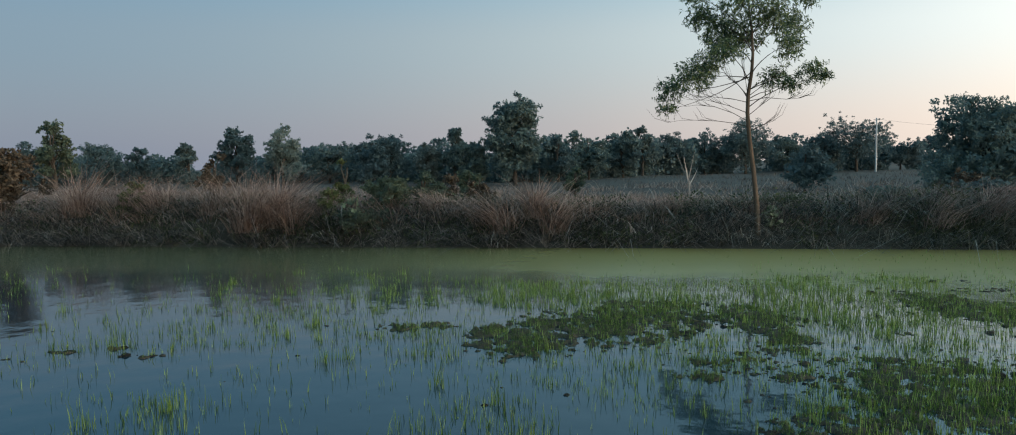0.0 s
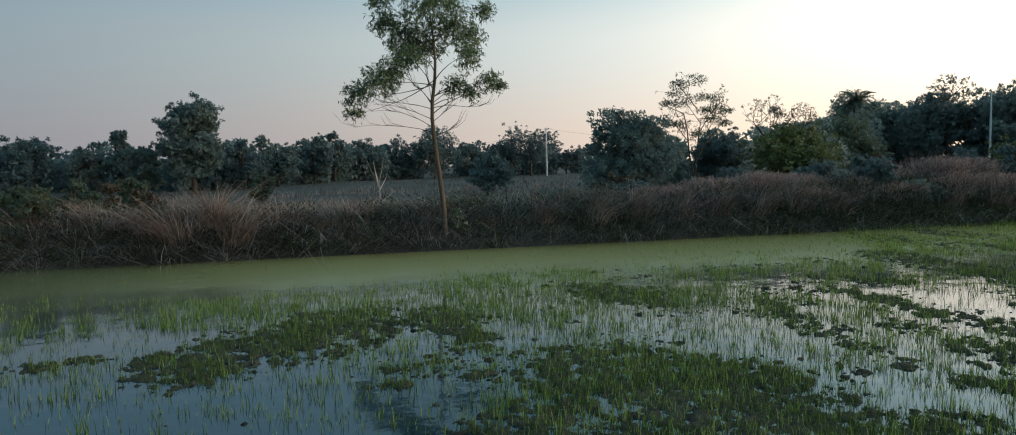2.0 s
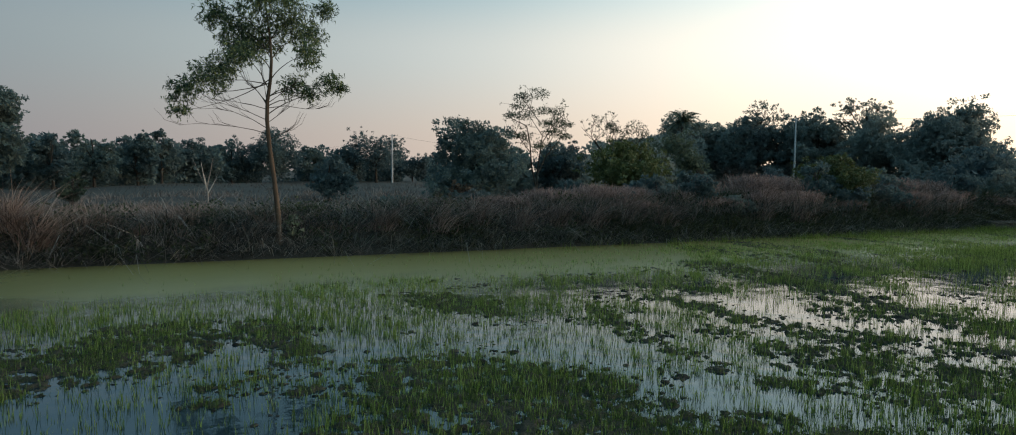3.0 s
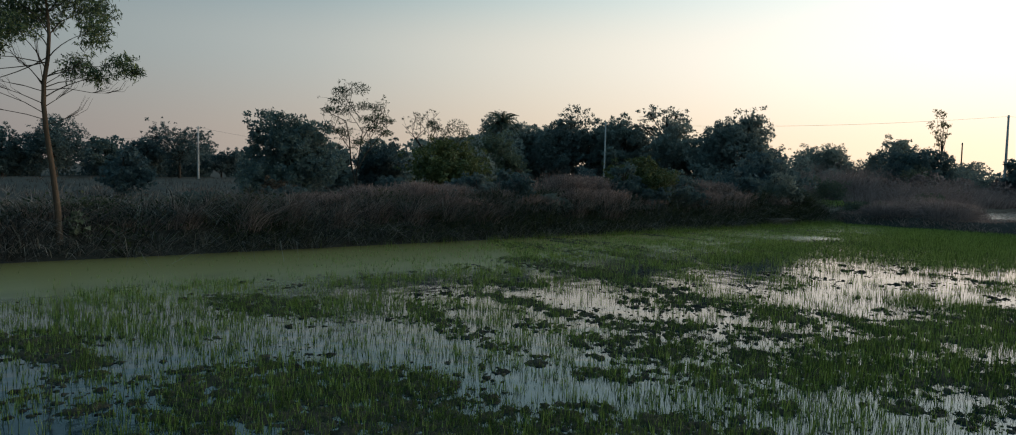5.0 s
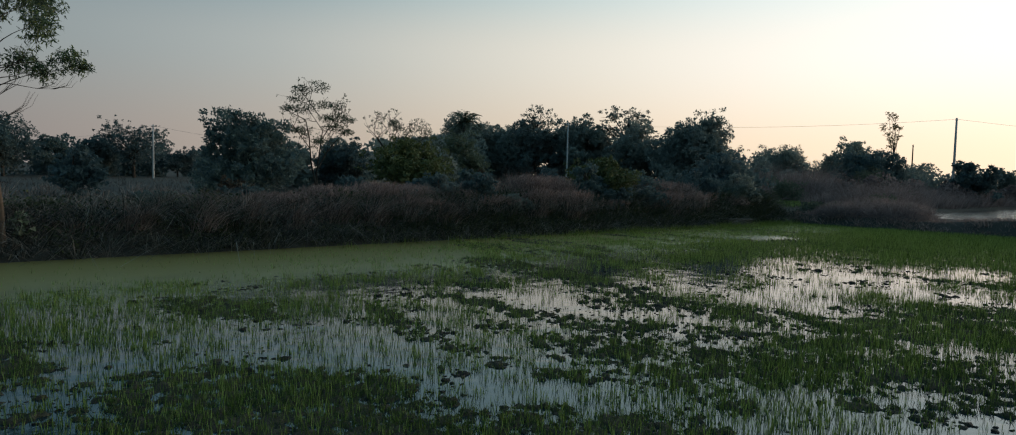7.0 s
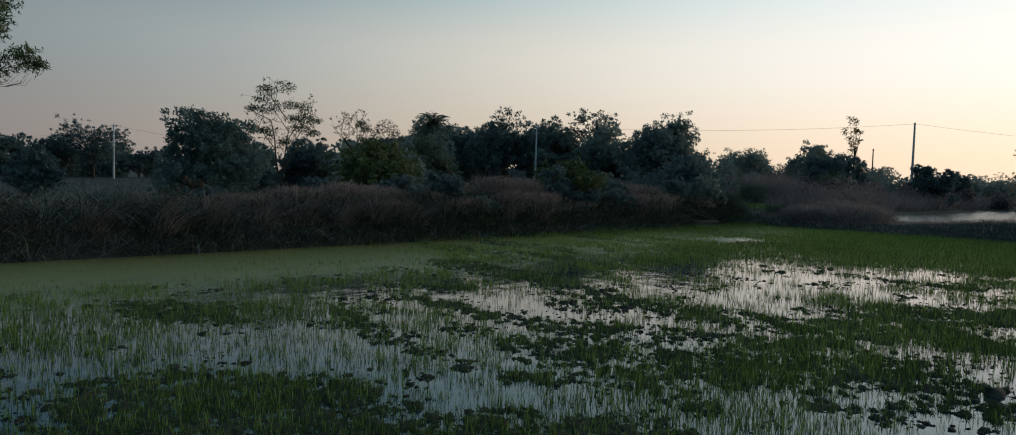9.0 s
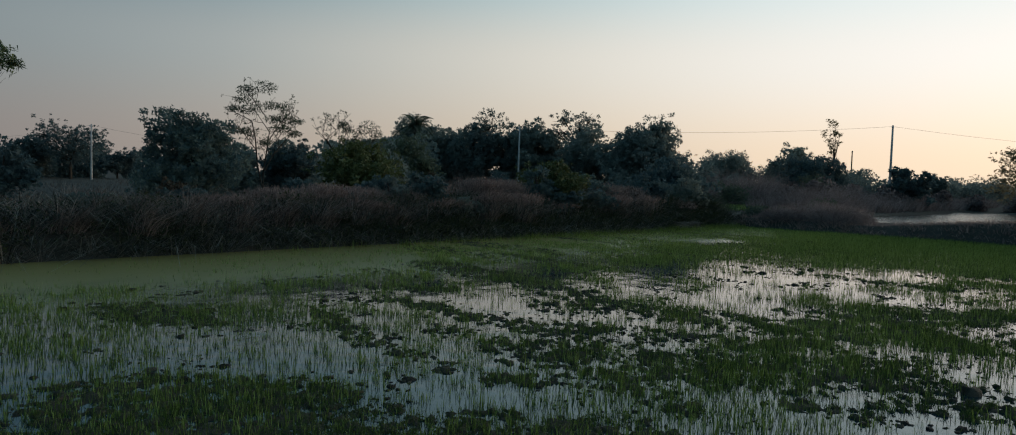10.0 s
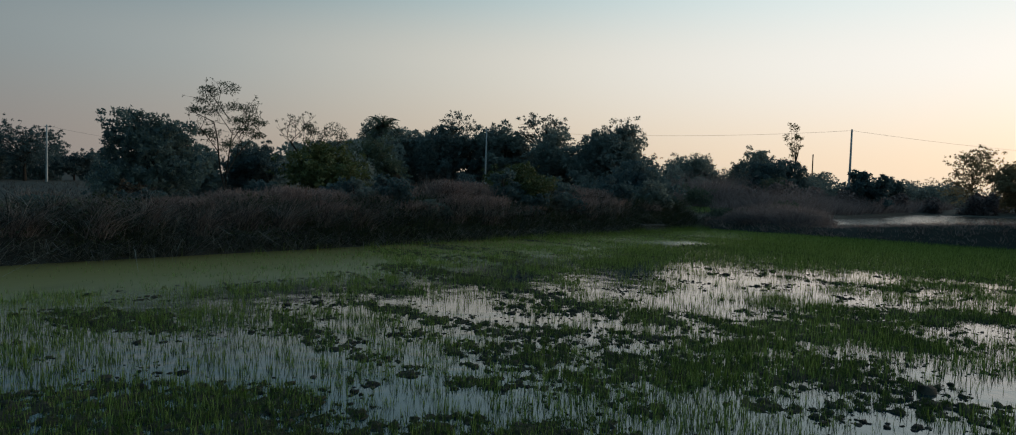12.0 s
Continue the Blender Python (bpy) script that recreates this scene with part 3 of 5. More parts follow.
def rice_density(x, y):
    d = 0.24 + 0.76 * smooth(-3.5, 5.0, x + 0.25 * (y - 6)) + 0.65 * smooth(8.6, 9.6, y) * (1 - smooth(12.2, 13.2, y)) * smooth(-4, 0, x) * (1 - smooth(4, 6, x))
    d = d * (0.3 + 1.2 * smooth(0.3, 0.75, value_noise(x, y, 1.3, 31)))
    d = d * (1 - np.interp(x, (-1, 3, 7, 11), (0.98, 0.9, 0.72, 0.3)) * smooth(12.0, 13.4, y + 0.8 * (value_noise(x, y, 1.7, 36) - 0.5)) * (1 - smooth(8, 16, x)))
    d = d * (0.3 + 0.7 * smooth(-8.5, -4.5, x))
    # the plants stand in small stools
    d = d * (0.25 + 1.5 * smooth(0.3, 0.75, value_noise(x, y * 0.8, 0.26, 39)))
    d = d + 0.5 * np.exp(-((x - 0.7) / 0.9) ** 2 - ((y - 6.9) / 0.8) ** 2)
    d = d + 0.55 * np.exp(-(((x - 3.6) / 2.4) ** 2 + ((y - 9.6) / 2.2) ** 2) ** 2)
    # open pools with hardly a plant
    for cx, cy, rx, ry in ((15.5, 7.0, 3.2, 1.5), (22.3, 12.0, 1.8, 1.0), (21.0, 5.4, 2.6, 0.45), (4.4, 6.6, 0.5, 0.8), (10.2, 9.3, 1.6, 1.5), (7.6, 7.2, 0.8, 0.7), (8.4, 2.0, 1.4, 0.9), (9.0, 8.2, 1.6, 1.6), (0.2, 6.6, 0.8, 0.7)):
        d = d * (1 - 0.8 * np.exp(-((x - cx) / rx) ** 2 - ((y - cy) / ry) ** 2))
    # the plants close up past the last open pool
    edge = np.interp(y, (3.5, 6.1, 7.4, 9.8, 11.0, 12.5), (19.2, 18.8, 18.0, 15.8, 15.5, 17.0)) + 1.4 * (value_noise(x, y, 1.2, 38) - 0.5)
    d = d + 0.7 * smooth(0.0, 1.2, x - edge) * (1 - smooth(12.6, 13.6, y))
    d = d + 0.4 * np.exp(-((x - 4.4) / 1.2) ** 2 - ((y - 6.6) / 1.8) ** 2)
    d = d + 1.5 * np.exp(-((x - 5.7) / 1.5) ** 2 - ((y - 3.8) / 0.85) ** 2) + 1.6 * np.exp(-((x - 8.2) / 0.9) ** 2 - ((y - 4.0) / 0.7) ** 2) + 0.9 * np.exp(-((x - 10.6) / 1.3) ** 2 - ((y - 3.9) / 0.8) ** 2)
    d = d * (1 - np.interp(x, (5, 9, 12), (0.72, 0.5, 0.2)) * smooth(13.8, 14.9, y + 0.8 * (value_noise(x, y, 1.4, 37) - 0.5)) * (1 - smooth(16, 22, x)))
    edge = 1 - np.interp(x, (5, 12), (0.9, 0.4)) * smooth(15.9, 16.3, y + 0.5 * (value_noise(x, y, 1.5, 35) - 0.5)) * (1 - smooth(20, 26, x))
    far_pool = 1 - 0.98 * np.exp(-(((x - 22.9) / 1.9) ** 2 + ((y - 12.9) / 1.3) ** 2) ** 2)
    fringe = 0.6 * np.exp(-((y - 16.85) / 0.22) ** 2) * smooth(12, 15, x) * smooth(0.35, 0.6, value_noise(x, y, 0.6, 40))
    return fringe + edge * far_pool * (d + 0.9 * smooth(17, 26, x) * (1 - 0.6 * smooth(13.8, 15.2, y) * (1 - smooth(22, 27, x))))


def build_rice():
    r = np.random.default_rng(5)
    n = 400000
    x = r.uniform(-13, EAST_X - 0.1, n)
    y = r.uniform(1.1, BANK_Y - 0.25, n)
    keep = r.random(n) < (0.62 + 0.06 * smooth(1, 6, x)) * rice_density(x, y) + 0.4 * smooth(0.35, 0.7, mud_mask(x, y))
    x, y = x[keep], y[keep]
    tuft = r.uniform(0.6, 1.25, len(x)) * (0.75 + 0.5 * value_noise(x, y, 1.0, 34)) * (1 - 0.3 * smooth(12.5, 14, y) + 0.8 * smooth(16.4, 16.7, y))
    # thick stools of several plants, here and there in the open water
    m = 80
    sx, sy = r.uniform(-9, 9, m), r.uniform(3.2, 13, m)
    q = r.integers(6, 22, m)
    sx, sy = np.repeat(sx, q) + r.normal(0, 0.055, q.sum()), np.repeat(sy, q) + r.normal(0, 0.055, q.sum())
    x, y, tuft = np.concatenate([x, sx]), np.concatenate([y, sy]), np.concatenate([tuft, r.uniform(1.1, 1.8, len(sx))])
    k = 2
    x, y, tuft = np.repeat(x, k), np.repeat(y, k), np.repeat(tuft, k)
    n = len(x)
    x, y = x + r.normal(0, 0.012, n), y + r.normal(0, 0.012, n)
    base = np.stack([x, y, np.full(n, -0.02)], -1)
    lean = r.normal(0, 0.13, (n, 2))
    high, wide = tuft * r.uniform(0.05, 0.145, n) * (1 + 0.15 * smooth(6, 9, x)), r.uniform(0.0038, 0.0065, n)
    near = (y < 7) & (x < 9)
    v, f = blades(base[near], lean[near], high[near], wide[near] * 1.15, r.uniform(0, 0.12, near.sum()), r, ((0.0, 1.0), (0.55, 0.8), (1.0, 0.15)))
    tagged(new("rice_seedlings", raw_mesh("rice_seedlings", v, f, M_RICE)), "young green rice seedlings standing in shallow water", "rice plants", kind="stuff")
    v, f = spikes(base[~near], lean[~near], high[~near], wide[~near] * 1.7, r)
    tagged(new("rice_seedlings", raw_mesh("rice_seedlings", v, f, M_RICE)), "young green rice seedlings standing in shallow water", "rice plants", kind="stuff")
    # short weeds on the mud
    n = 700000
    x, y = -3 + 20 * r.random(n) ** 1.2, 2.0 + 12 * r.random(n) ** 1.25
    m = mud_mask(x, y)
    keep = r.random(n) < 1.0 * smooth(0.25, 0.6, m) * (0.12 + smooth(0.38, 0.62, value_noise(x, y, 0.45, 33)))
    x, y, m = x[keep], y[keep], m[keep]
    n = len(x)
    base = np.stack([x, y, -0.03 + 0.04 * np.clip(m, 0, 1)], -1)
    v, f = spikes(base, r.normal(0, 0.5, (n, 2)), (r.gamma(2.0, 0.013, n) + 0.010) * (1 + 0.2 * smooth(6, 9, x)), r.uniform(0.005, 0.010, n), r)
    ob = new("mud_weeds", raw_mesh("mud_weeds", v, f, M_WEED))
    tagged(ob, "low green weeds growing on the wet mud", "weeds", kind="stuff")


build_rice()

# ================= grass of the banks =================


def grass_band(name, n_tufts, per, place, hgt, mat, label, seed, lean=0.35, droop=0.25, width=0.012, spread=0.12, joints=((0.0, 1.0), (0.4, 0.85), (0.75, 0.55), (1.0, 0.12))):
    r = np.random.default_rng(seed)
    x, y = place(r, n_tufts)
    h = hgt(x, y, r)
    keep = h > 0.05
    x, y, h = x[keep], y[keep], h[keep]
    z = land(x, y)
    tl = r.normal(0, lean * 0.5, (len(x), 2))
    x, y, z, h = [np.repeat(q, per) for q in (x, y, z, h)]
    tl = np.repeat(tl, per, axis=0)
    n = len(x)
    off = r.normal(0, spread, (n, 2))
    base = np.stack([x + off[:, 0], y + off[:, 1], z - 0.03], -1)
    v, f = blades(base, tl + off * lean / spread + r.normal(0, 0.12, (n, 2)), h * r.uniform(0.55, 1.1, n), width * r.uniform(0.6, 1.4, n), droop * r.uniform(0.2, 1.5, n), r, joints)
    ob = new(name, raw_mesh(name, v, f, mat))
    return tagged(ob, label, "grass", kind="stuff")


def face_place(r, n):
    return r.uniform(-32, EAST_X + 1, n), BANK_Y - 0.08 + 1.5 * r.random(n) ** 1.3


def crest_place(r, n):
    return r.uniform(-32, EAST_X, n), BANK_Y + 0.55 + 3.5 * r.random(n)


def crest_height(x):
    """How high the grass on the bank's crest grows, stretch by stretch."""
    return np.interp(x, (-32, -10, -8, -4, 0, 8, 12, 16, 18.5, 19.5, 21, 22.5, 25, 32), (1.2, 1.2, 1.0, 0.85, 0.75, 0.78, 0.85, 1.0, 0.95, 0.55, 0.55, 0.85, 0.8, 0.45))


SPLIT = 3.0    # east of this the bank is overgrown with darker, greener plants


def part_of_bank(x, east):
    return (x > SPLIT + 6 * (np.random.default_rng(1).random(len(x)) - 0.5)) == east


for east in (False, True):
    grass_band("matted_grass", 1500, 34, face_place, lambda x, y, r: part_of_bank(x, east) * r.uniform(0.4, 1.05, len(x)), M_RANK if east else M_STRAW,
               "rank dark green-brown grass over the bank face" if east else "tangled grey-brown dead grass hanging over the water edge", 41, 1.15, 0.85, 0.011, 0.13, joints=((0.0, 1.0), (0.5, 0.8), (1.0, 0.12)))
    grass_band("dry_grass", 1500, 40, crest_place, lambda x, y, r: part_of_bank(x, east) * crest_height(x) * (0.25 + 1.15 * value_noise(x, y, 1.6, 42)) * r.uniform(0.6, 1.1, len(x)), M_RUSSET if east else M_DRY,
               "tall dull russet grass along the bank crest" if east else "tall dry reddish-brown grass along the bank crest", 43, 0.75, 0.5, 0.010, 0.11, joints=((0.0, 1.0), (0.5, 0.8), (1.0, 0.12)))
grass_band("bank_weeds", 3600, 14, lambda r, n: (EAST_X - 65 * r.random(n) ** 1.5, BANK_Y + 0.1 + 2.4 * r.random(n)), lambda x, y, r: (value_noise(x, y, 2.2, 44) > np.interp(x, (0, 14), (0.5, 0.1))) * r.uniform(0.25, 0.6, len(x)) * np.interp(x, (4, 16), (1, 1.6)), M_SCRUB, "dull green weeds among the dead bank grass", 45, 0.7, 0.4, 0.020, 0.12, joints=((0.0, 1.0), (0.5, 0.8), (1.0, 0.12)))
grass_band("field_grass", 4800, 6, lambda r, n: (r.uniform(-60, 60, n), 21 + 75 * r.random(n) ** 1.5), lambda x, y, r: (value_noise(x, y, 4.0, 61) > 0.35) * r.uniform(0.15, 0.55, len(x)), M_FALLOW, "short dull dry grass tussocks on the fallow field", 46, 0.4, 0.2, 0.024, 0.2, joints=((0.0, 1.0), (0.6, 0.7), (1.0, 0.12)))
grass_band("field_tussocks", 3600, 12, lambda r, n: (r.uniform(-45, 14, n), 20.5 + 30 * r.random(n) ** 1.4), lambda x, y, r: (value_noise(x, y, 3.0, 62) > 0.5) * r.uniform(0.25, 0.8, len(x)), M_DRY, "dry reddish grass tussocks on the fallow field", 53, 0.5, 0.3, 0.018, 0.18, joints=((0.0, 1.0), (0.6, 0.7), (1.0, 0.12)))
grass_band("pond_reeds", 1800, 9, lambda r, n: (r.uniform(48, 100, n), 19.6 + 5 * r.random(n) ** 1.5), lambda x, y, r: r.uniform(0.7, 1.7, len(x)) * (0.6 + 0.6 * value_noise(x, y, 3.0, 64)), M_TWIG, "dry smoky reeds along the pond shore", 54, 0.4, 0.3, 0.034, 0.3, joints=((0.0, 1.0), (0.6, 0.7), (1.0, 0.12)))
grass_band("bund_grass", 2800, 10, lambda r, n: (EAST_X + 0.05 + 3.2 * r.random(n), r.uniform(-14, BANK_Y, n)), lambda x, y, r: r.uniform(0.15, 0.38, len(x)) * np.where(y > 11.5, 1.0, 0.9), M_PLUME, "dry brown grass on the east bund", 47, 0.7, 0.45, 0.02, 0.14, joints=((0.0, 1.0), (0.6, 0.7), (1.0, 0.12)))

grass_band("dead_stems", 1500, 4, lambda r, n: (-28 + 59 * r.random(n), BANK_Y + 0.05 + 1.6 * r.random(n)), lambda x, y, r: r.uniform(0.45, 1.0, len(x)) * (r.random(len(x)) > smooth(0, 5, x)), M_STEM, "bleached bent stems in the tangle over the water edge", 52, 0.8, 0.9, 0.010, 0.2)


def leaf_mat():
    """Small broad weed leaves that cover the lower face of the bank."""
    r = np.random.default_rng(48)
    n = 75000
    x, y = r.uniform(-32, EAST_X, n), BANK_Y - 0.12 + 1.9 * r.random(n) ** 1.5
    keep = r.random(n) < np.maximum(smooth(0.3, 0.65, value_noise(x, y, 0.9, 49)) * 0.5, smooth(6, 15, x) * 0.9)
    x, y = x[keep], y[keep]
    n = len(x)
    p = np.stack([x, y, land(x, y) + r.random(n) ** 1.5 * (0.25 + 0.35 * value_noise(x, y, 1.3, 50))], -1)
    v, f = kites(p, r.normal(size=(n, 3)) + [0, -0.3, 0.2], r.uniform(0.05, 0.11, n), r.uniform(0.03, 0.06, n), r)
    ob = new("creeper_leaves", raw_mesh("creeper_leaves", v, f, M_SCRUB))
    tagged(ob, "dark green creepers and weeds over the bank face", "weeds", kind="stuff")


leaf_mat()

# ================= trees and bushes =================


def clump_leaves(centres, radii, n, size, r, hang=0.0, aspect=0.5):
    pick = r.integers(0, len(centres), n)
    d = r.normal(size=(n, 3))
    d /= np.linalg.norm(d, axis=1)[:, None]
    p = centres[pick] + d * radii[pick] * (r.random(n)[:, None] ** 0.45)
    along = d * 0.7 + r.normal(size=(n, 3)) * 0.6
    along[:, 2] -= hang
    return leaflets(p, along, size * r.uniform(0.6, 1.4, n), size * aspect * r.uniform(0.7, 1.3, n), r)


def crown_leaves(centres, radii, n, size, r, airy=False):
    """Leaves of a full crown: sprays that stand out all over each clump, and larger, darker-lying leaves that close its heart."""
    m = len(centres)
    k = 16
    d = r.normal(size=(m, k, 3)) + [0, 0, 0.35]
    d /= np.linalg.norm(d, axis=2)[..., None]
    spray = centres[:, None] + d * radii[:, None] * r.uniform(0.6, 1.3, (m, k, 1))
    reach = radii.mean(1)[:, None] * r.uniform(0.14, 0.36, (m, k)) * (0.72 if airy else 1.0)
    weight = (reach ** 2).ravel() / (reach ** 2).sum()
    pick = r.choice(m * k, int(n * (0.97 if airy else 0.84)), p=weight)
    e = r.normal(size=(len(pick), 3))
    e /= np.linalg.norm(e, axis=1)[:, None]
    p = spray.reshape(-1, 3)[pick] + e * reach.ravel()[pick][:, None] * r.random((len(pick), 1)) ** 0.5 * [1, 1, 0.75]
    outer = leaflets(p, e * 0.25 + r.normal(size=p.shape) * 0.7 - [0, 0, 0.35], size * r.uniform(0.6, 1.4, len(p)), size * 0.6 * r.uniform(0.7, 1.3, len(p)), r)
    q = n - len(pick)
    w = radii.prod(1) ** (2 / 3)
    pick = r.choice(m, q, p=w / w.sum())
    e = r.normal(size=(q, 3))
    e /= np.linalg.norm(e, axis=1)[:, None]
    p = centres[pick] + e * radii[pick] * r.random((q, 1)) ** 0.5 * 0.8
    inner = leaflets(p, r.normal(size=(q, 3)), size * 2.0 * r.uniform(0.7, 1.3, q), size * 1.4 * r.uniform(0.7, 1.3, q), r)
    return np.concatenate([outer[0], inner[0]]), np.concatenate([outer[1], inner[1] + len(outer[0])])


def tree(name, x, y, top, half, label, category="tree", bole=0.25, clumps=26, leaves=2200, size=0.3, leaf=None, bark=None, seed=1, flat=1.0, shape="round", group="far tree line", z=None, clump_r=0.36, fill=0.22, thin=1.0, airy=False):
    """A tapered trunk with limbs to every clump of a lumpy crown."""
    r = np.random.default_rng(seed)
    z0 = float(land(np.array([x]), np.array([y]))[0]) - 0.05 if z is None else z
    h = top - z0
    root = empty(name, x, y, z0, label, category, group)
    zc0 = bole * h
    d = r.normal(size=(clumps, 3))
    d /= np.linalg.norm(d, axis=1)[:, None]
    rad = r.uniform(0.4, 0.86, clumps)[:, None]
    c = d * rad * [half * 0.93, half * 0.93 * flat, (h - zc0) * 0.5]
    c[:, 2] += (h + zc0) * 0.5
    if shape == "cone":
        k = 1.15 - 0.95 * (c[:, 2] - zc0) / (h - zc0)
        c[:, :2] *= k[:, None]
    if shape == "dome":
        c[:, :2] *= (1.12 - 0.5 * (c[:, 2:3] - zc0) / (h - zc0))
    if shape == "umbrella":
        c[:, :2] *= (0.45 + 0.85 * (c[:, 2:3] - zc0) / (h - zc0))
    low = r.random(clumps) < fill
    c[low, 2] = r.uniform(0.12, 0.5, low.sum()) * h
    c[low, :2] = r.normal(0, 0.42, (low.sum(), 2)) * half
    cr = np.stack([half * clump_r * r.uniform(0.6, 1.25, clumps)] * 3, -1) * [1, 1, 0.75]
    c[:, 2] = np.clip(c[:, 2], cr[:, 2] * 0.6, h - cr[:, 2] * 1.08)
    tr = (0.018 * h + 0.03) * thin
    trunk_top = 0.8 * h
    zz = np.linspace(0, trunk_top, 7)
    wob = np.cumsum(r.normal(0, 0.02 * h, (7, 2)), 0) * (zz / max(trunk_top, 0.01))[:, None]
    path = np.concatenate([wob, zz[:, None]], 1)
    paths = [(path, tr * np.linspace(1.2, 0.25, 7))]
    for p in c[: min(clumps, 16)]:
        zs = min(max(p[2] * 0.55, zc0 * 0.6), trunk_top * 0.92)
        s = np.array([np.interp(zs, zz, path[:, 0]), np.interp(zs, zz, path[:, 1]), zs])
        mid = (s + p) / 2 + [0, 0, 0.06 * h] + r.normal(0, 0.03 * h, 3)
        paths.append((np.stack([s, (s + mid) / 2 + [0, 0, 0.02 * h], mid, p]), tr * np.array([0.5, 0.38, 0.26, 0.12])))
        for _ in range(7 if airy else 0):
            e = p + np.clip(r.normal(0, 0.45, 3), -0.8, 0.8) * half * clump_r * [1, 1, 0.7]
            paths.append((np.stack([mid + (p - mid) * r.uniform(0.3, 1), (p + e) / 2 + r.normal(0, 0.08, 3), e]), tr * np.array([0.14, 0.1, 0.05])))
    v, f = tubes(paths, 6)
    part_mesh("trunk", raw_mesh("trunk", v, f, bark or M_BARK_DARK, True), root)
    # by default the far line's crowns get the bluish, haze-tinted leaf colour
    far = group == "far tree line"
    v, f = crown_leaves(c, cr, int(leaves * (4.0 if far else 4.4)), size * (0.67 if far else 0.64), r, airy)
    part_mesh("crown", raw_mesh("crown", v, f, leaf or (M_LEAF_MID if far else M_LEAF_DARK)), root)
    return root


def brush(name, x, y, top, half, label, stems=500, seed=1, mat=None, group="", category="bush", width=0.02, root_spread=0.38, fan=0.35, droop=0.15, lean=None, twigs=0):
    """A thicket of thin, fanning, mostly leafless stems."""
    r = np.random.default_rng(seed)
    z0 = float(land(np.array([x]), np.array([y]))[0]) - 0.05
    h = top - z0
    root = empty(name, x, y, z0, label, category, group)
    off = r.normal(0, root_spread, (stems, 2)) * half
    tilt = r.normal(0, 0.18, (1, 2)) if lean is None else np.array([lean])
    base = np.concatenate([off, np.zeros((stems, 1))], 1)
    env = np.clip(1 - (np.linalg.norm(off, axis=1) / (half * 1.3)) ** 2, 0.25, 1)
    v, f = blades(base, off / half * fan + tilt + r.normal(0, 0.25 if lean is None else 0.45, (stems, 2)), h * env * r.uniform(0.4, 1.0, stems) / (1 - droop * 0.5), width * r.uniform(0.6, 1.4, stems), r.uniform(0, droop, stems), r)
    if twigs:
        d = r.normal(size=(twigs, 3))
        d /= np.linalg.norm(d, axis=1)[:, None]
        p = d * [half * 1.15, half * 1.15, h] * r.random((twigs, 1)) ** 0.4
        p[:, 2] = np.abs(p[:, 2]) * (0.7 + 0.45 * value_noise(p[:, 0] + 9 * x, p[:, 1] + y, 0.9, seed))
        tv, tf = leaflets(p, d + r.normal(size=(twigs, 3)) * 0.8 + [0, 0, 0.5], r.uniform(0.15, 0.4, twigs), r.uniform(0.012, 0.03, twigs), r)
        tagged(part_mesh("twig_mass", raw_mesh("twig_mass", tv, tf, mat or M_TWIG), root), kind="stuff")
    tagged(part_mesh("foliage", raw_mesh("foliage", v, f, mat or M_TWIG), root), kind="stuff")
    return root


def plume_grass(x, y, top, half, label, stems, seed, lean=0.12):
    """Tall upright grass whose stems end in feathery russet plumes."""
    r = np.random.default_rng(seed)
    z0 = float(land(np.array([x]), np.array([y]))[0]) - 0.05
    root = empty("plume_grass", x, y, z0, label, "grass", "plume grass on the bank")
    off = r.normal(0, [half * 0.5, 0.35], (stems, 2))
    h = (top - z0) * (0.55 + 0.45 * r.random(stems) ** 0.6) * (1 - 0.25 * np.clip(np.abs(off[:, 0]) / half, 0, 1.4) ** 2)
    tilt = np.stack([lean + 0.12 * off[:, 0] / half + r.normal(0, 0.10, stems), r.normal(-0.05, 0.12, stems)], -1)
    base = np.concatenate([off, np.zeros((stems, 1))], 1)
    v, f = blades(base, tilt, h, r.uniform(0.006, 0.014, stems), r.uniform(0, 0.1, stems), r, ((0.0, 1.0), (0.6, 0.7), (1.0, 0.3)))
    tagged(part_mesh("stems", raw_mesh("stems", v, f, M_RUSSET), root), kind="stuff")
    # leaves lower down
    q = stems * 2
    v, f = blades(np.concatenate([r.normal(0, [half * 0.5, 0.35], (q, 2)), np.zeros((q, 1))], 1), r.normal(0, 0.45, (q, 2)), (top - z0) * r.uniform(0.3, 0.75, q), r.uniform(0.010, 0.02, q), r.uniform(0.1, 0.5, q), r, ((0.0, 1.0), (0.6, 0.7), (1.0, 0.12)))
    tagged(part_mesh("leaves", raw_mesh("leaves", v, f, M_RANK), root), kind="stuff")
    # plumes: short hairs along the last quarter of each stem
    k = 9
    u = r.uniform(0.74, 1.03, (stems, k, 1))
    p = base[:, None] + np.concatenate([tilt[:, None] * h[:, None, None] * u ** 1.7, h[:, None, None] * u], 2) + r.normal(0, 0.018, (stems, k, 3))
    way = np.concatenate([tilt + r.normal(0, 0.1, tilt.shape), np.full((stems, 1), 0.9)], 1)[:, None] + r.normal(0, 0.4, (stems, k, 3))
    v, f = leaflets(p.reshape(-1, 3), way.reshape(-1, 3), r.uniform(0.05, 0.12, stems * k), r.uniform(0.008, 0.018, stems * k), r)
    tagged(part_mesh("plumes", raw_mesh("plumes", v, f, M_PLUME), root, "feathery russet plumes"), kind="stuff")


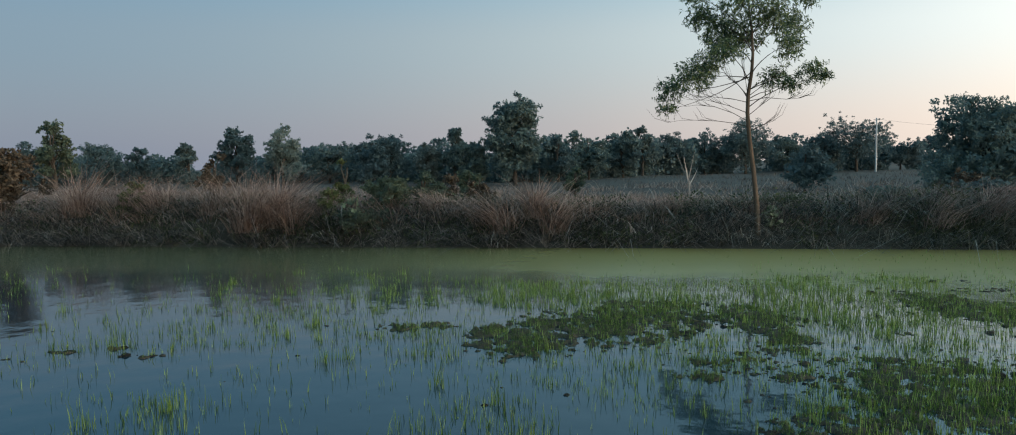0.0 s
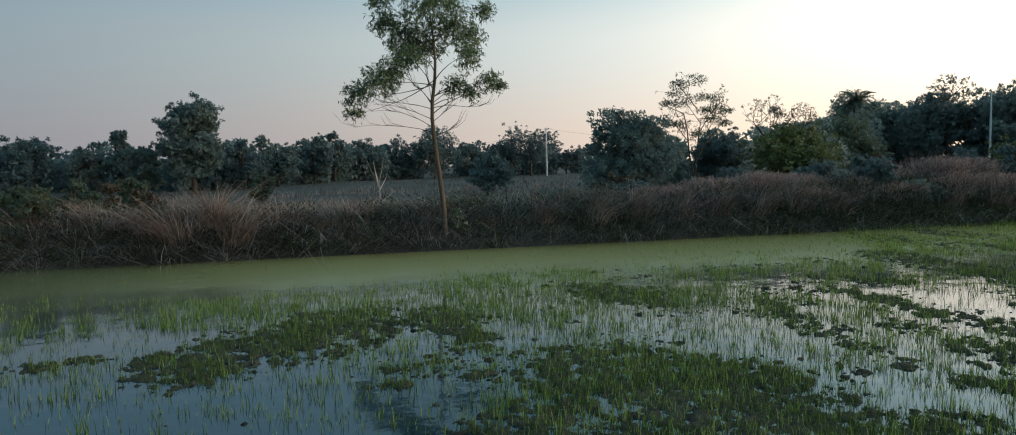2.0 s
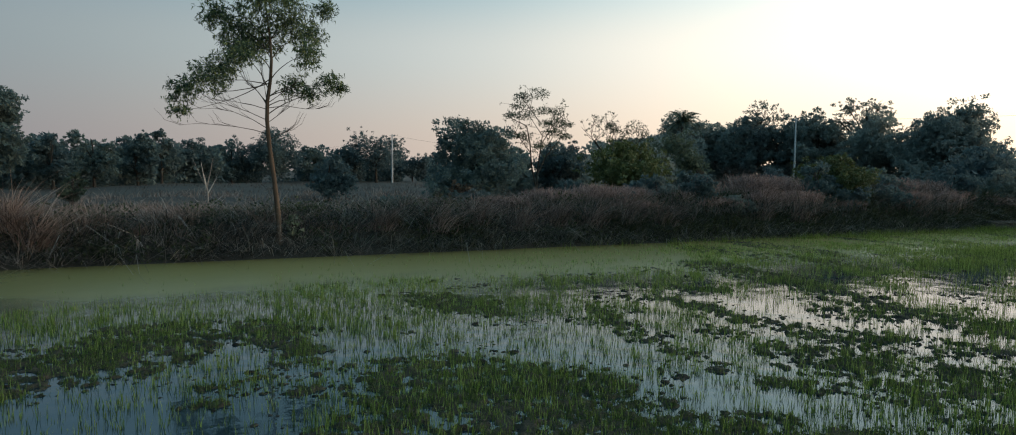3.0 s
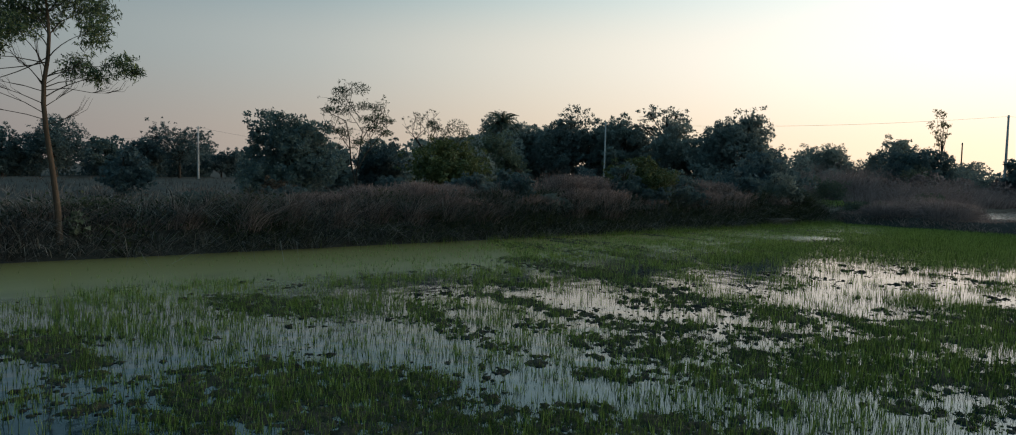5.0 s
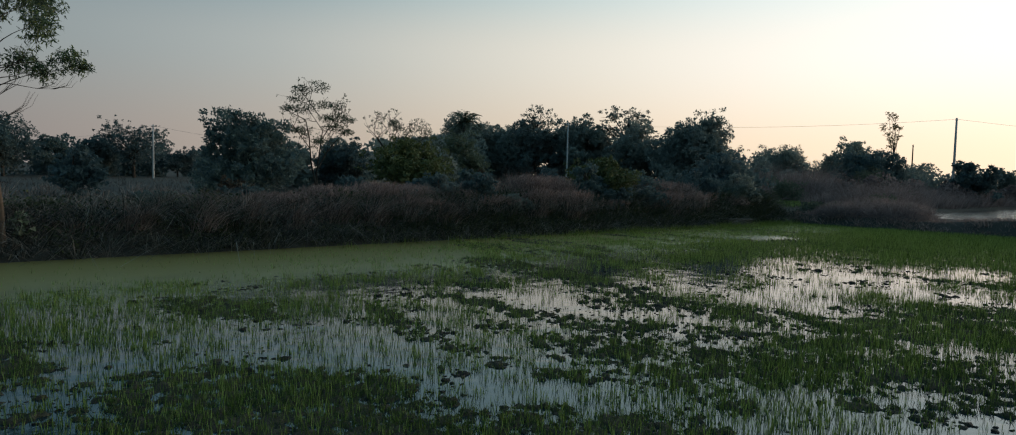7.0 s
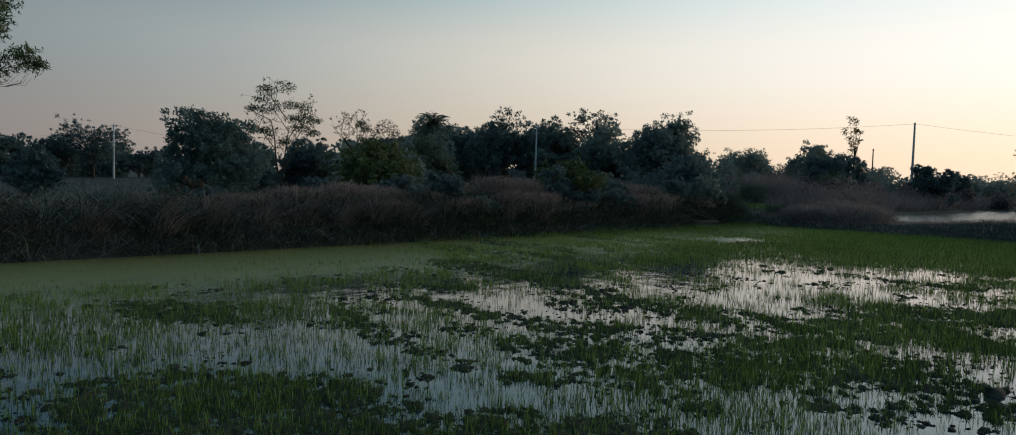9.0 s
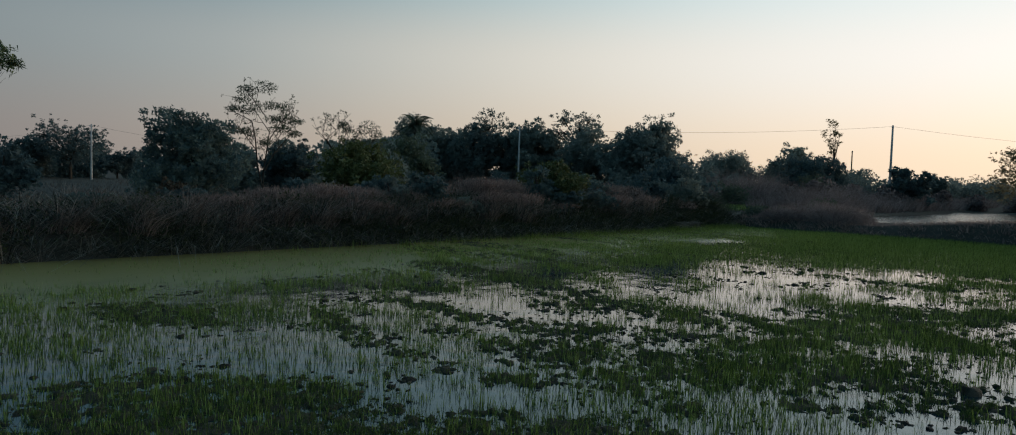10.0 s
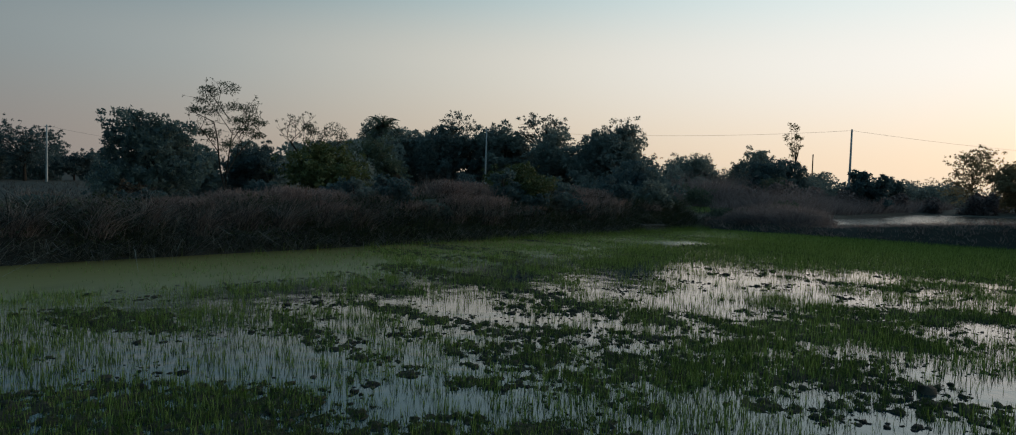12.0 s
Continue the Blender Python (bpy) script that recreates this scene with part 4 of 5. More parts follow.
DARK, OLIVE = "dark green leafy tree at the field edge", "olive green leafy bush behind the bank"
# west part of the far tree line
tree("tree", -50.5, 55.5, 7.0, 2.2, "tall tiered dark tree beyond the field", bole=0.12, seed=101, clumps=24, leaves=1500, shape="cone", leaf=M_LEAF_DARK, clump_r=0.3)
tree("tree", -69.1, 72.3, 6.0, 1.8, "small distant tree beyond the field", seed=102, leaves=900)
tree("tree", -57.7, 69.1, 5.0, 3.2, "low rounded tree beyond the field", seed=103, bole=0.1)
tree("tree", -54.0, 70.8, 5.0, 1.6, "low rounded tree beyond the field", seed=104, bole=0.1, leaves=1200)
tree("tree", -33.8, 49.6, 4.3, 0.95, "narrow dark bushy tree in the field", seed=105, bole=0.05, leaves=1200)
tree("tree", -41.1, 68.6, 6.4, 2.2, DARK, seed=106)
tree("tree", -34.9, 66.4, 6.3, 2.1, "light grey-green tree at the field edge", seed=107, leaf=M_LEAF_HAZE, leaves=1700)
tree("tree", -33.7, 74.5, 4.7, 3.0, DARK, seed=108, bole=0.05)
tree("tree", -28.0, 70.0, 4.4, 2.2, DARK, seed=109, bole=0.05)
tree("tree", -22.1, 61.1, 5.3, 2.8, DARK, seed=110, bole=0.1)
tree("tree", -18.9, 62.2, 4.6, 1.3, "light grey-green tree at the field edge", seed=111, bole=0.1, leaf=M_LEAF_HAZE, leaves=1300)
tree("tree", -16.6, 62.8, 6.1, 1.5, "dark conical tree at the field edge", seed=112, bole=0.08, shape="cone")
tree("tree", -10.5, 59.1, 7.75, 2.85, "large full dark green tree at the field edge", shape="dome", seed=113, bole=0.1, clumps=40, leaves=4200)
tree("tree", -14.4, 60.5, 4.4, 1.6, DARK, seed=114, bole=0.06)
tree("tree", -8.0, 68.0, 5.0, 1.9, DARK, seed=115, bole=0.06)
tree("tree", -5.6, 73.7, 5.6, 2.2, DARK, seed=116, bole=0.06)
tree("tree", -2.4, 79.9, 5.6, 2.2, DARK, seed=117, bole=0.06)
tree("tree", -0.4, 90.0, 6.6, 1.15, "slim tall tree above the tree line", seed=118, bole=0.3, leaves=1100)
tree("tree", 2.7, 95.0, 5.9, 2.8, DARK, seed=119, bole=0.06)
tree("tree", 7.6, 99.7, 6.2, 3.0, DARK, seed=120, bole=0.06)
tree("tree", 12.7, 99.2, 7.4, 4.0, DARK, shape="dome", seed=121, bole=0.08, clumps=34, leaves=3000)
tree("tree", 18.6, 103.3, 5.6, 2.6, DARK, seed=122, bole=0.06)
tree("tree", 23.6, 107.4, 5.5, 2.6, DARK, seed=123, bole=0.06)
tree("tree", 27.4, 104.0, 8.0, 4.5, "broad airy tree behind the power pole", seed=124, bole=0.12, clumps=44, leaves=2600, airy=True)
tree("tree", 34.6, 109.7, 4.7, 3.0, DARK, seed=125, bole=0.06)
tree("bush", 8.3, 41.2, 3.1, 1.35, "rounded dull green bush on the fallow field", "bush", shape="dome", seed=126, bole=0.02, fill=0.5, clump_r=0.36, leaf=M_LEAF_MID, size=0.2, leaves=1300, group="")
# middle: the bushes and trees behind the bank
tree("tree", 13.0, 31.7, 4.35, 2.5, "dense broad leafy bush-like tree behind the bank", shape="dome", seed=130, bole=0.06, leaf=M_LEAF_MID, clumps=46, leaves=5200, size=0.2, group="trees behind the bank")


def open_tree(name, x, y, k, base, stems, tufts, label, leaf, seed, leaves=230, size=0.11, thick=0.045):
    """A sparse tree from its limbs and leaf tufts: each limb is a run of (sideways, down) steps of k metres."""
    r = np.random.default_rng(seed)
    z0 = float(land(np.array([x]), np.array([y]))[0]) - 0.05
    root = empty(name, x, y, z0, label, "tree", "trees behind the bank")
    paths, ends = [], []
    for i, st in enumerate(stems):
        q = np.array([((a - base[0]) * k, r.normal(0, 0.12) * j, max(0.0, (base[1] - b) * k)) for j, (a, b) in enumerate(st)])
        paths.append((q, np.linspace(thick if i < 3 else thick * 0.55, 0.012, len(q))))
        for t in np.linspace(0.3, 0.97, 8):
            g = t * (len(q) - 1)
            w = min(int(g), len(q) - 2)
            p = q[w] + (q[w + 1] - q[w]) * (g - w)
            e = p + r.normal(0, 0.3, 3) + [0, 0, 0.3]
            paths.append((np.stack([p, (p + e) / 2 + [0, 0, -0.03], e]), np.array([0.016, 0.012, 0.006])))
            for _ in range(3):
                b = p + (e - p) * r.uniform(0.4, 1.0)
                u = b + r.normal(0, 0.2, 3) + [0, 0, 0.12]
                paths.append((np.stack([b, u]), np.array([0.008, 0.004])))
                ends.append(u)
    v, f = tubes(paths, 5)
    part_mesh("trunk", raw_mesh("trunk", v, f, M_BARK_DARK, True), root)
    c = np.array([((a - base[0]) * k, r.normal(0, 0.3), (base[1] - b) * k) for a, b, _, _ in tufts] + [tuple(e) for e in ends])
    rad = np.array([(rx * k * 1.3, rx * k * 1.3, rz * k * 1.5) for _, _, rx, rz in tufts] + [(0.13, 0.13, 0.09)] * len(ends))
    grow = [clump_leaves(c[: len(tufts)], rad[: len(tufts)], leaves * len(tufts), size, r, aspect=0.4), clump_leaves(c[len(tufts):], rad[len(tufts):], 7 * len(ends), size, r, aspect=0.4)]
    v, f = np.concatenate([g[0] for g in grow]), np.concatenate([grow[0][1], grow[1][1] + len(grow[0][0])])
    part_mesh("crown", raw_mesh("crown", v, f, leaf), root)


open_tree("tree", 17.6, 34.1, 0.01573, (690, 425), (((690, 425), (690, 330), (690, 270), (700, 200), (685, 130), (688, 60)), ((690, 400), (672, 300), (655, 220), (640, 170), (618, 145), (605, 132)), ((690, 320), (720, 270), (760, 225), (800, 190)),
          ((700, 230), (740, 170), (760, 130)), ((690, 150), (650, 100), (630, 75)), ((665, 260), (630, 220), (600, 190)), ((720, 270), (730, 200), (780, 160))),
          ((650, 75, 28, 12), (690, 65, 24, 16), (625, 105, 22, 10), (590, 138, 24, 8), (720, 115, 22, 10), (645, 135, 30, 12), (745, 120, 22, 10), (770, 150, 30, 12), (800, 160, 22, 8), (715, 160, 25, 10), (660, 200, 25, 12), (600, 200, 20, 10), (740, 185, 25, 10), (790, 200, 20, 9), (680, 235, 20, 8)),
          "thin airy tree with sparse leaf tufts behind the bank", M_LEAF_DARK, 131)
open_tree("tree", 23.2, 35.5, 0.0174, (900, 400), (((900, 400), (905, 300), (900, 240), (930, 190), (975, 145)), ((900, 330), (860, 250), (830, 200), (850, 160), (880, 148)), ((905, 280), (950, 230), (1000, 190)), ((850, 240), (815, 190), (830, 150)), ((900, 260), (880, 210), (895, 165))),
          ((880, 152, 16, 8), (915, 165, 18, 8), (975, 150, 24, 16), (950, 175, 22, 12), (1000, 175, 18, 14), (985, 205, 26, 14), (940, 205, 26, 14), (1005, 225, 18, 12), (900, 225, 30, 14), (960, 240, 40, 16)),
          "half-bare tree with arching twigs behind the bank", M_LEAF_DARK, 132)
tree("bush", 19.5, 35.4, 3.6, 1.8, "dark green bush behind the bank", "bush", seed=133, bole=0.02, leaf=M_LEAF_MID, fill=0.4, size=0.2, leaves=2600, group="bushes behind the bank")
tree("bush", 20.6, 30.2, 3.6, 2.3, OLIVE, "bush", shape="dome", seed=134, bole=0.05, size=0.18, leaves=4200, clumps=40, leaf=M_LEAF_OLIVE, group="bushes behind the bank")
# these stand further off, so their leaves take the haze-paled colour
tree("tree", 52.0, 65.4, 9.5, 4.8, DARK, leaf=M_LEAF_HAZE, shape="dome", seed=136, bole=0.04, clumps=46, leaves=4600, size=0.36, group="trees behind the bank")
tree("tree", 54.6, 57.0, 9.4, 3.6, "airy dark tree behind the bank", leaf=M_LEAF_HAZE, seed=137, bole=0.2, clumps=32, leaves=1900, size=0.26, airy=True, group="trees behind the bank")
tree("tree", 55.8, 51.7, 8.2, 3.4, DARK, leaf=M_LEAF_HAZE, seed=138, bole=0.05, clumps=34, leaves=3400, size=0.34, group="trees behind the bank")
tree("tree", 58.2, 48.0, 10.1, 3.3, "airy tall tree with a thin crown behind the bank", leaf=M_LEAF_HAZE, seed=139, bole=0.2, clumps=34, leaves=1900, size=0.26, airy=True, group="trees behind the bank")
tree("tree", 57.8, 39.3, 8.45, 4.7, "full rounded dark tree at the end of the bank", leaf=M_LEAF_HAZE, shape="dome", seed=140, bole=0.04, clumps=62, leaves=4600, size=0.32, clump_r=0.3, group="trees behind the bank")
tree("tree", 53.0, 61.5, 8.2, 3.2, DARK, leaf=M_LEAF_HAZE, seed=135, bole=0.04, clumps=40, leaves=3200, size=0.34, group="trees behind the bank")
tree("tree", 56.5, 45.5, 7.6, 3.4, DARK, leaf=M_LEAF_HAZE, seed=145, bole=0.04, clumps=40, leaves=3200, size=0.34, group="trees behind the bank")
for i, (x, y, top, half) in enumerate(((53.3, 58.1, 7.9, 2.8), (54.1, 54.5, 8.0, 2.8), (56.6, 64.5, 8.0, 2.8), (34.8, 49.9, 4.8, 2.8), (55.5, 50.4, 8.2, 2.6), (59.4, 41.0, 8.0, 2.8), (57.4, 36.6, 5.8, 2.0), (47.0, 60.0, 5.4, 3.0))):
    tree("tree", x, y, top, half, DARK, leaf=M_LEAF_HAZE, seed=170 + i, bole=0.03, clumps=36, leaves=2800, size=0.34, group="trees behind the bank", fill=0.35)
tree("bush", 31.0, 41.0, 4.8, 3.0, DARK, "bush", seed=141, bole=0.05, size=0.22, leaves=2600, group="bushes behind the bank")
tree("bush", 32.0, 20.3, 3.25, 2.2, "broad-leaved dark bush at the end of the bank", "bush", shape="dome", seed=142, bole=0.02, fill=0.45, size=0.26, leaves=1700, clumps=40, leaf=M_LEAF_MID, group="bushes behind the bank")
tree("bush", 22.8, 20.0, 2.75, 1.6, OLIVE, "bush", shape="dome", seed=143, bole=0.02, fill=0.5, size=0.15, leaves=3000, clumps=40, leaf=M_LEAF_OLIVE, group="bushes behind the bank")
for i, (x, y, top, half, n) in enumerate(((8.6, 19.0, 1.3, 1.0, 260), (10.2, 19.2, 1.5, 0.9, 380), (11.6, 19.0, 1.62, 0.9, 420), (13.0, 19.3, 1.55, 0.9, 400), (14.7, 19.1, 1.4, 0.9, 300), (16.1, 19.5, 1.85, 0.5, 200),
                                          (17.9, 19.2, 1.95, 0.8, 520), (19.2, 19.3, 1.9, 0.7, 460), (25.0, 19.1, 1.85, 0.8, 380), (26.4, 19.2, 1.75, 0.8, 380), (28.0, 19.0, 1.45, 0.8, 260), (17.6, 18.4, 1.5, 0.8, 380), (19.0, 18.3, 1.45, 0.8, 380), (15.6, 18.4, 1.25, 0.9, 300), (21.0, 18.3, 1.1, 0.8, 240), (24.6, 18.3, 1.4, 0.8, 340), (26.2, 18.3, 1.4, 0.8, 340), (12.4, 18.4, 1.2, 0.9, 300))):
    plume_grass(x, y, top, half, "tall upright grass with russet feathery plumes on the bank", int(n * 1.5), 380 + i)
# east: across the bund, most crowns paled in colour for haze
tree("tree", 84.0, 45.8, 6.3, 4.6, DARK, leaf=M_LEAF_HAZE, seed=150, bole=0.05, group="east tree line", clumps=46, leaves=4600)
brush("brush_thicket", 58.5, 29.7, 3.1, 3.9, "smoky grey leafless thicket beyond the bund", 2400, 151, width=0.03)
tree("tree", 83.0, 36.4, 6.7, 3.3, DARK, leaf=M_LEAF_HAZE, seed=152, bole=0.06, group="east tree line", clumps=40, leaves=4200)
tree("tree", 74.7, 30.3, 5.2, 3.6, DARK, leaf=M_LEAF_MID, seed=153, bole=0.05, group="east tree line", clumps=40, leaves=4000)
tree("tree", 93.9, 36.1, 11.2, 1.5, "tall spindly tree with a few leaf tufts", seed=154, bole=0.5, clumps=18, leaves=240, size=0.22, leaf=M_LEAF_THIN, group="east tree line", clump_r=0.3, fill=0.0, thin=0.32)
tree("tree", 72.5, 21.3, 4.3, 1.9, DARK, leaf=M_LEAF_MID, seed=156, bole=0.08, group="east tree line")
tree("tree", 87.8, 22.8, 3.9, 1.5, DARK, leaf=M_LEAF_HAZE, seed=157, bole=0.08, group="east tree line", leaves=1200)
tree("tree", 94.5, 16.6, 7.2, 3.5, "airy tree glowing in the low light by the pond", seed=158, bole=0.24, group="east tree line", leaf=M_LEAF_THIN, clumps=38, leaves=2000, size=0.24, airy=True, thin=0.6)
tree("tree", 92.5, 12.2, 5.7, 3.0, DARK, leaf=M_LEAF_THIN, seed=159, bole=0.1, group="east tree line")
tree("tree", 127.8, 27.4, 3.6, 7.0, "distant low trees on the horizon", leaf=M_LEAF_HAZE, seed=160, bole=0.02, group="east tree line", size=0.45)
tree("tree", 104.4, 36.8, 5.0, 2.6, DARK, leaf=M_LEAF_HAZE, seed=161, bole=0.06, group="east tree line", leaves=1500)


def woods(name, line, depth, n, size, leaf, label, seed):
    """A belt of dense undergrowth along a line of (x, y, top)."""
    r = np.random.default_rng(seed)
    pts = np.array(line, float)
    seg = np.concatenate([[0], np.cumsum(np.linalg.norm(np.diff(pts[:, :2], axis=0), axis=1))])
    lumps = max(20, int(seg[-1] / 1.1))
    u = r.uniform(0, seg[-1], lumps)
    lx, ly, top = [np.interp(u, seg, pts[:, i]) for i in range(3)]
    ly = ly + r.uniform(0, depth, lumps)
    rad = r.uniform(0.8, 1.8, lumps) * 0.3 * np.clip(top, 1, 4)
    tz = top * r.uniform(0.55, 1.0, lumps)
    pick = r.integers(0, lumps, n)
    d = r.normal(size=(n, 3))
    d /= np.linalg.norm(d, axis=1)[:, None]
    p = np.stack([lx[pick], ly[pick], 0 * u[pick]], -1) + d * rad[pick][:, None] * r.random((n, 1)) ** 0.4
    p[:, 2] = np.where(r.random(n) < 0.5, (tz - rad)[pick] + d[:, 2] * rad[pick], r.random(n) * (tz - rad * 0.5)[pick])
    z0 = land(p[:, 0], p[:, 1])
    p[:, 2] = np.maximum(p[:, 2], z0 * 0 + 0.1) + z0 - 0.1
    v, f = leaflets(p, r.normal(size=(n, 3)), size * r.uniform(0.6, 1.4, n), size * 0.7 * r.uniform(0.7, 1.3, n), r)
    ob = new(name, raw_mesh(name, v, f, leaf))
    tagged(ob, label, "undergrowth", kind="stuff")


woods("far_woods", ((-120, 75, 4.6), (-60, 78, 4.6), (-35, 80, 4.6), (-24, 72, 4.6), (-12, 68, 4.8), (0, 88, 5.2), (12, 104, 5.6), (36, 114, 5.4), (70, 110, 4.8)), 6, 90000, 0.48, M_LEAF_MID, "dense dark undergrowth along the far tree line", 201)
woods("near_thicket", ((15.5, 37, 2.6), (19, 36, 3.7), (23, 36, 3.7), (27, 38, 4.0), (38, 50, 5.0), (50, 60, 6.8), (56, 53, 7.2), (58, 45, 6.8), (60, 38, 6.0)), 5, 60000, 0.3, M_LEAF_HAZE, "dense dark thicket behind the bank", 202)
woods("east_woods", ((64, 44, 4.4), (76, 36, 4.4), (88, 32, 4.2), (100, 26, 3.8), (112, 16, 3.4), (118, 0, 3.4), (118, -30, 3.4)), 8, 34000, 0.34, M_LEAF_HAZE, "hazy low woods beyond the pond", 203)
woods("pond_scrub", ((55, 22.0, 2.4), (60, 22.5, 3.0), (68, 20.2, 2.4), (78, 20.2, 2.0), (85, 18.5, 2.0), (88, 14, 2.2), (96, 8, 2.6), (98, -6, 2.6), (98, -30, 2.6)), 6, 40000, 0.26, M_TWIG, "smoky grey-brown scrub along the pond", 204)


def bank_bush(x, y, top, half, label, leaf, seed, size=0.1, leaves=1100, clumps=22, name="bush"):
    return tree(name, x, y, top, half, label, "bush", bole=0.03, clumps=clumps, leaves=leaves, size=size, leaf=leaf, seed=seed, group="bushes on the bank", clump_r=0.34, fill=0.5)


bank_bush(-18.5, 18.6, 2.9, 0.9, "brown withered leafy bush on the bank", M_LEAF_BROWN, 301, 0.12, 1600)
bank_bush(-12.9, 20.3, 2.75, 0.5, "brown-leaved upright bush on the bank crest", M_LEAF_BROWN, 302)
bank_bush(-7.4, 17.75, 1.4, 0.55, "broad-leaved pale green shrub over the water edge", M_LEAF_PALE, 303, 0.17, 60)
bank_bush(-7.1, 17.9, 1.2, 0.7, "dark leafy shrub over the water edge", M_LEAF_DARK, 314, 0.12, 900)
bank_bush(-4.6, 19.9, 1.8, 0.4, "round orange-brown bush on the bank crest", M_LEAF_BROWN, 315, 0.09, 700)
bank_bush(-5.6, 20.0, 1.85, 0.45, "round orange-brown bush on the bank crest", M_LEAF_BROWN, 316, 0.09, 700)
bank_bush(-6.8, 18.5, 1.9, 0.62, "dark leafy shrub on the bank", M_LEAF_DARK, 304, 0.11, 1500)
bank_bush(-6.0, 19.5, 1.95, 0.55, "dark leafy shrub on the bank", M_LEAF_DARK, 305, 0.11, 1300)
bank_bush(-5.0, 20.4, 2.0, 0.5, "dark leafy shrub on the bank crest", M_LEAF_DARK, 306, 0.11)
bank_bush(-8.2, 18.1, 1.7, 0.3, "small yellow-green bush on the bank", M_LEAF_OLIVE, 307, 0.08, 700)
bank_bush(-8.4, 19.4, 2.3, 0.32, "slim light green bush on the bank crest", M_LEAF_OLIVE, 308, 0.09, 500)
bank_bush(-14.2, 18.3, 1.75, 0.4, "low green bush on the bank", M_LEAF_OLIVE, 309, 0.09, 700)
bank_bush(2.85, 17.85, 0.95, 0.32, "small pale-leaved creeper at the tree foot", M_LEAF_PALE, 310, 0.1, 50)
bank_bush(-3.8, 39.8, 2.2, 0.6, "round dark bush standing alone in the field", M_LEAF_DARK, 311, 0.18, 900)
bank_bush(9.8, 24.6, 1.75, 0.85, "withered brown bush below the leafy tree", M_LEAF_BROWN, 312, 0.11, 1100)
bank_bush(18.0, 21.9, 2.15, 0.6, "withered brown bush among tall grass", M_LEAF_BROWN, 313, 0.11, 900)
for i, (x, y, top, half) in enumerate(((16.1, 19.9, 2.15, 0.7), (14.6, 20.4, 1.9, 0.9), (12.0, 20.6, 1.75, 0.8), (21.6, 18.6, 1.5, 0.9), (23.6, 18.4, 1.6, 1.0), (30.4, 18.7, 1.7, 1.1), (19.9, 20.4, 2.2, 0.9), (25.6, 20.6, 2.4, 1.1), (28.2, 20.4, 2.2, 1.2), (8.2, 20.2, 1.45, 0.7), (6.1, 20.0, 1.25, 0.6), (12.5, 19.3, 1.5, 0.9), (15.5, 19.8, 1.7, 1.0), (20.6, 19.0, 1.3, 0.8), (25.2, 19.6, 2.1, 1.2), (29.3, 19.4, 2.0, 1.3), (31.2, 19.0, 1.6, 1.0))):
    bank_bush(x, y, top, half, "dark tangled bush on the bank", M_LEAF_MID, 320 + i, 0.13, 1700)
for i, (x, y, top, half, lx, n) in enumerate(((-10.3, 17.8, 1.75, 0.75, 0.55, 480), (-9.6, 17.9, 1.85, 0.5, 0.3, 420), (-9.1, 17.75, 1.5, 0.4, 0.1, 200), (-11.6, 18.2, 1.6, 0.7, 0.4, 240), (-3.5, 17.8, 1.25, 0.65, -0.5, 420), (-2.7, 18.2, 1.55, 0.5, 0.1, 460), (-2.2, 17.8, 1.2, 0.5, 0.45, 260), (-1.2, 18.3, 1.15, 0.6, 0.3, 200),
                                                (-16.0, 18.4, 2.0, 0.8, 0.3, 360), (-13.4, 18.4, 1.75, 0.7, -0.3, 300), (-5.3, 18.4, 1.35, 0.5, -0.4, 240), (-4.7, 18.2, 1.2, 0.4, 0.3, 160), (0.6, 18.6, 1.15, 0.6, -0.3, 180), (17.9, 19.4, 1.95, 1.1, 0.2, 420), (14.6, 19.0, 1.6, 0.8, -0.2, 400), (22.6, 19.0, 1.7, 0.8, 0.2, 420))):
    brush("grass_tuft", x, y, top, half, "fanning tuft of dry reddish grass on the bank", int(n * 1.5), 340 + i, M_DRY if x < SPLIT else M_RUSSET, "grass tufts on the bank", "grass", 0.012, 0.3, 0.9, 0.75, (lx, -0.25))

for i, (x, y, top, half, lx) in enumerate(((5.0, 18.0, 1.2, 0.6, 0.4), (6.4, 17.9, 1.3, 0.6, 0.5), (7.6, 18.1, 1.45, 0.6, 0.3), (8.7, 17.9, 1.25, 0.6, 0.5), (9.8, 18.0, 1.4, 0.6, 0.4), (10.9, 17.9, 1.35, 0.6, 0.5), (12.2, 18.0, 1.5, 0.6, 0.3), (13.3, 17.9, 1.25, 0.6, 0.4), (17.2, 18.0, 1.5, 0.6, 0.2), (18.6, 17.9, 1.4, 0.6, 0.3), (24.4, 18.0, 1.5, 0.7, 0.3), (25.9, 18.0, 1.45, 0.7, 0.3))):
    brush("grass_tuft", x, y, top, half, "dull russet grass tuft arching over the bank face", 340, 420 + i, M_RUSSET, "grass tufts on the bank", "grass", 0.012, 0.3, 0.8, 0.6, (lx, -0.2))
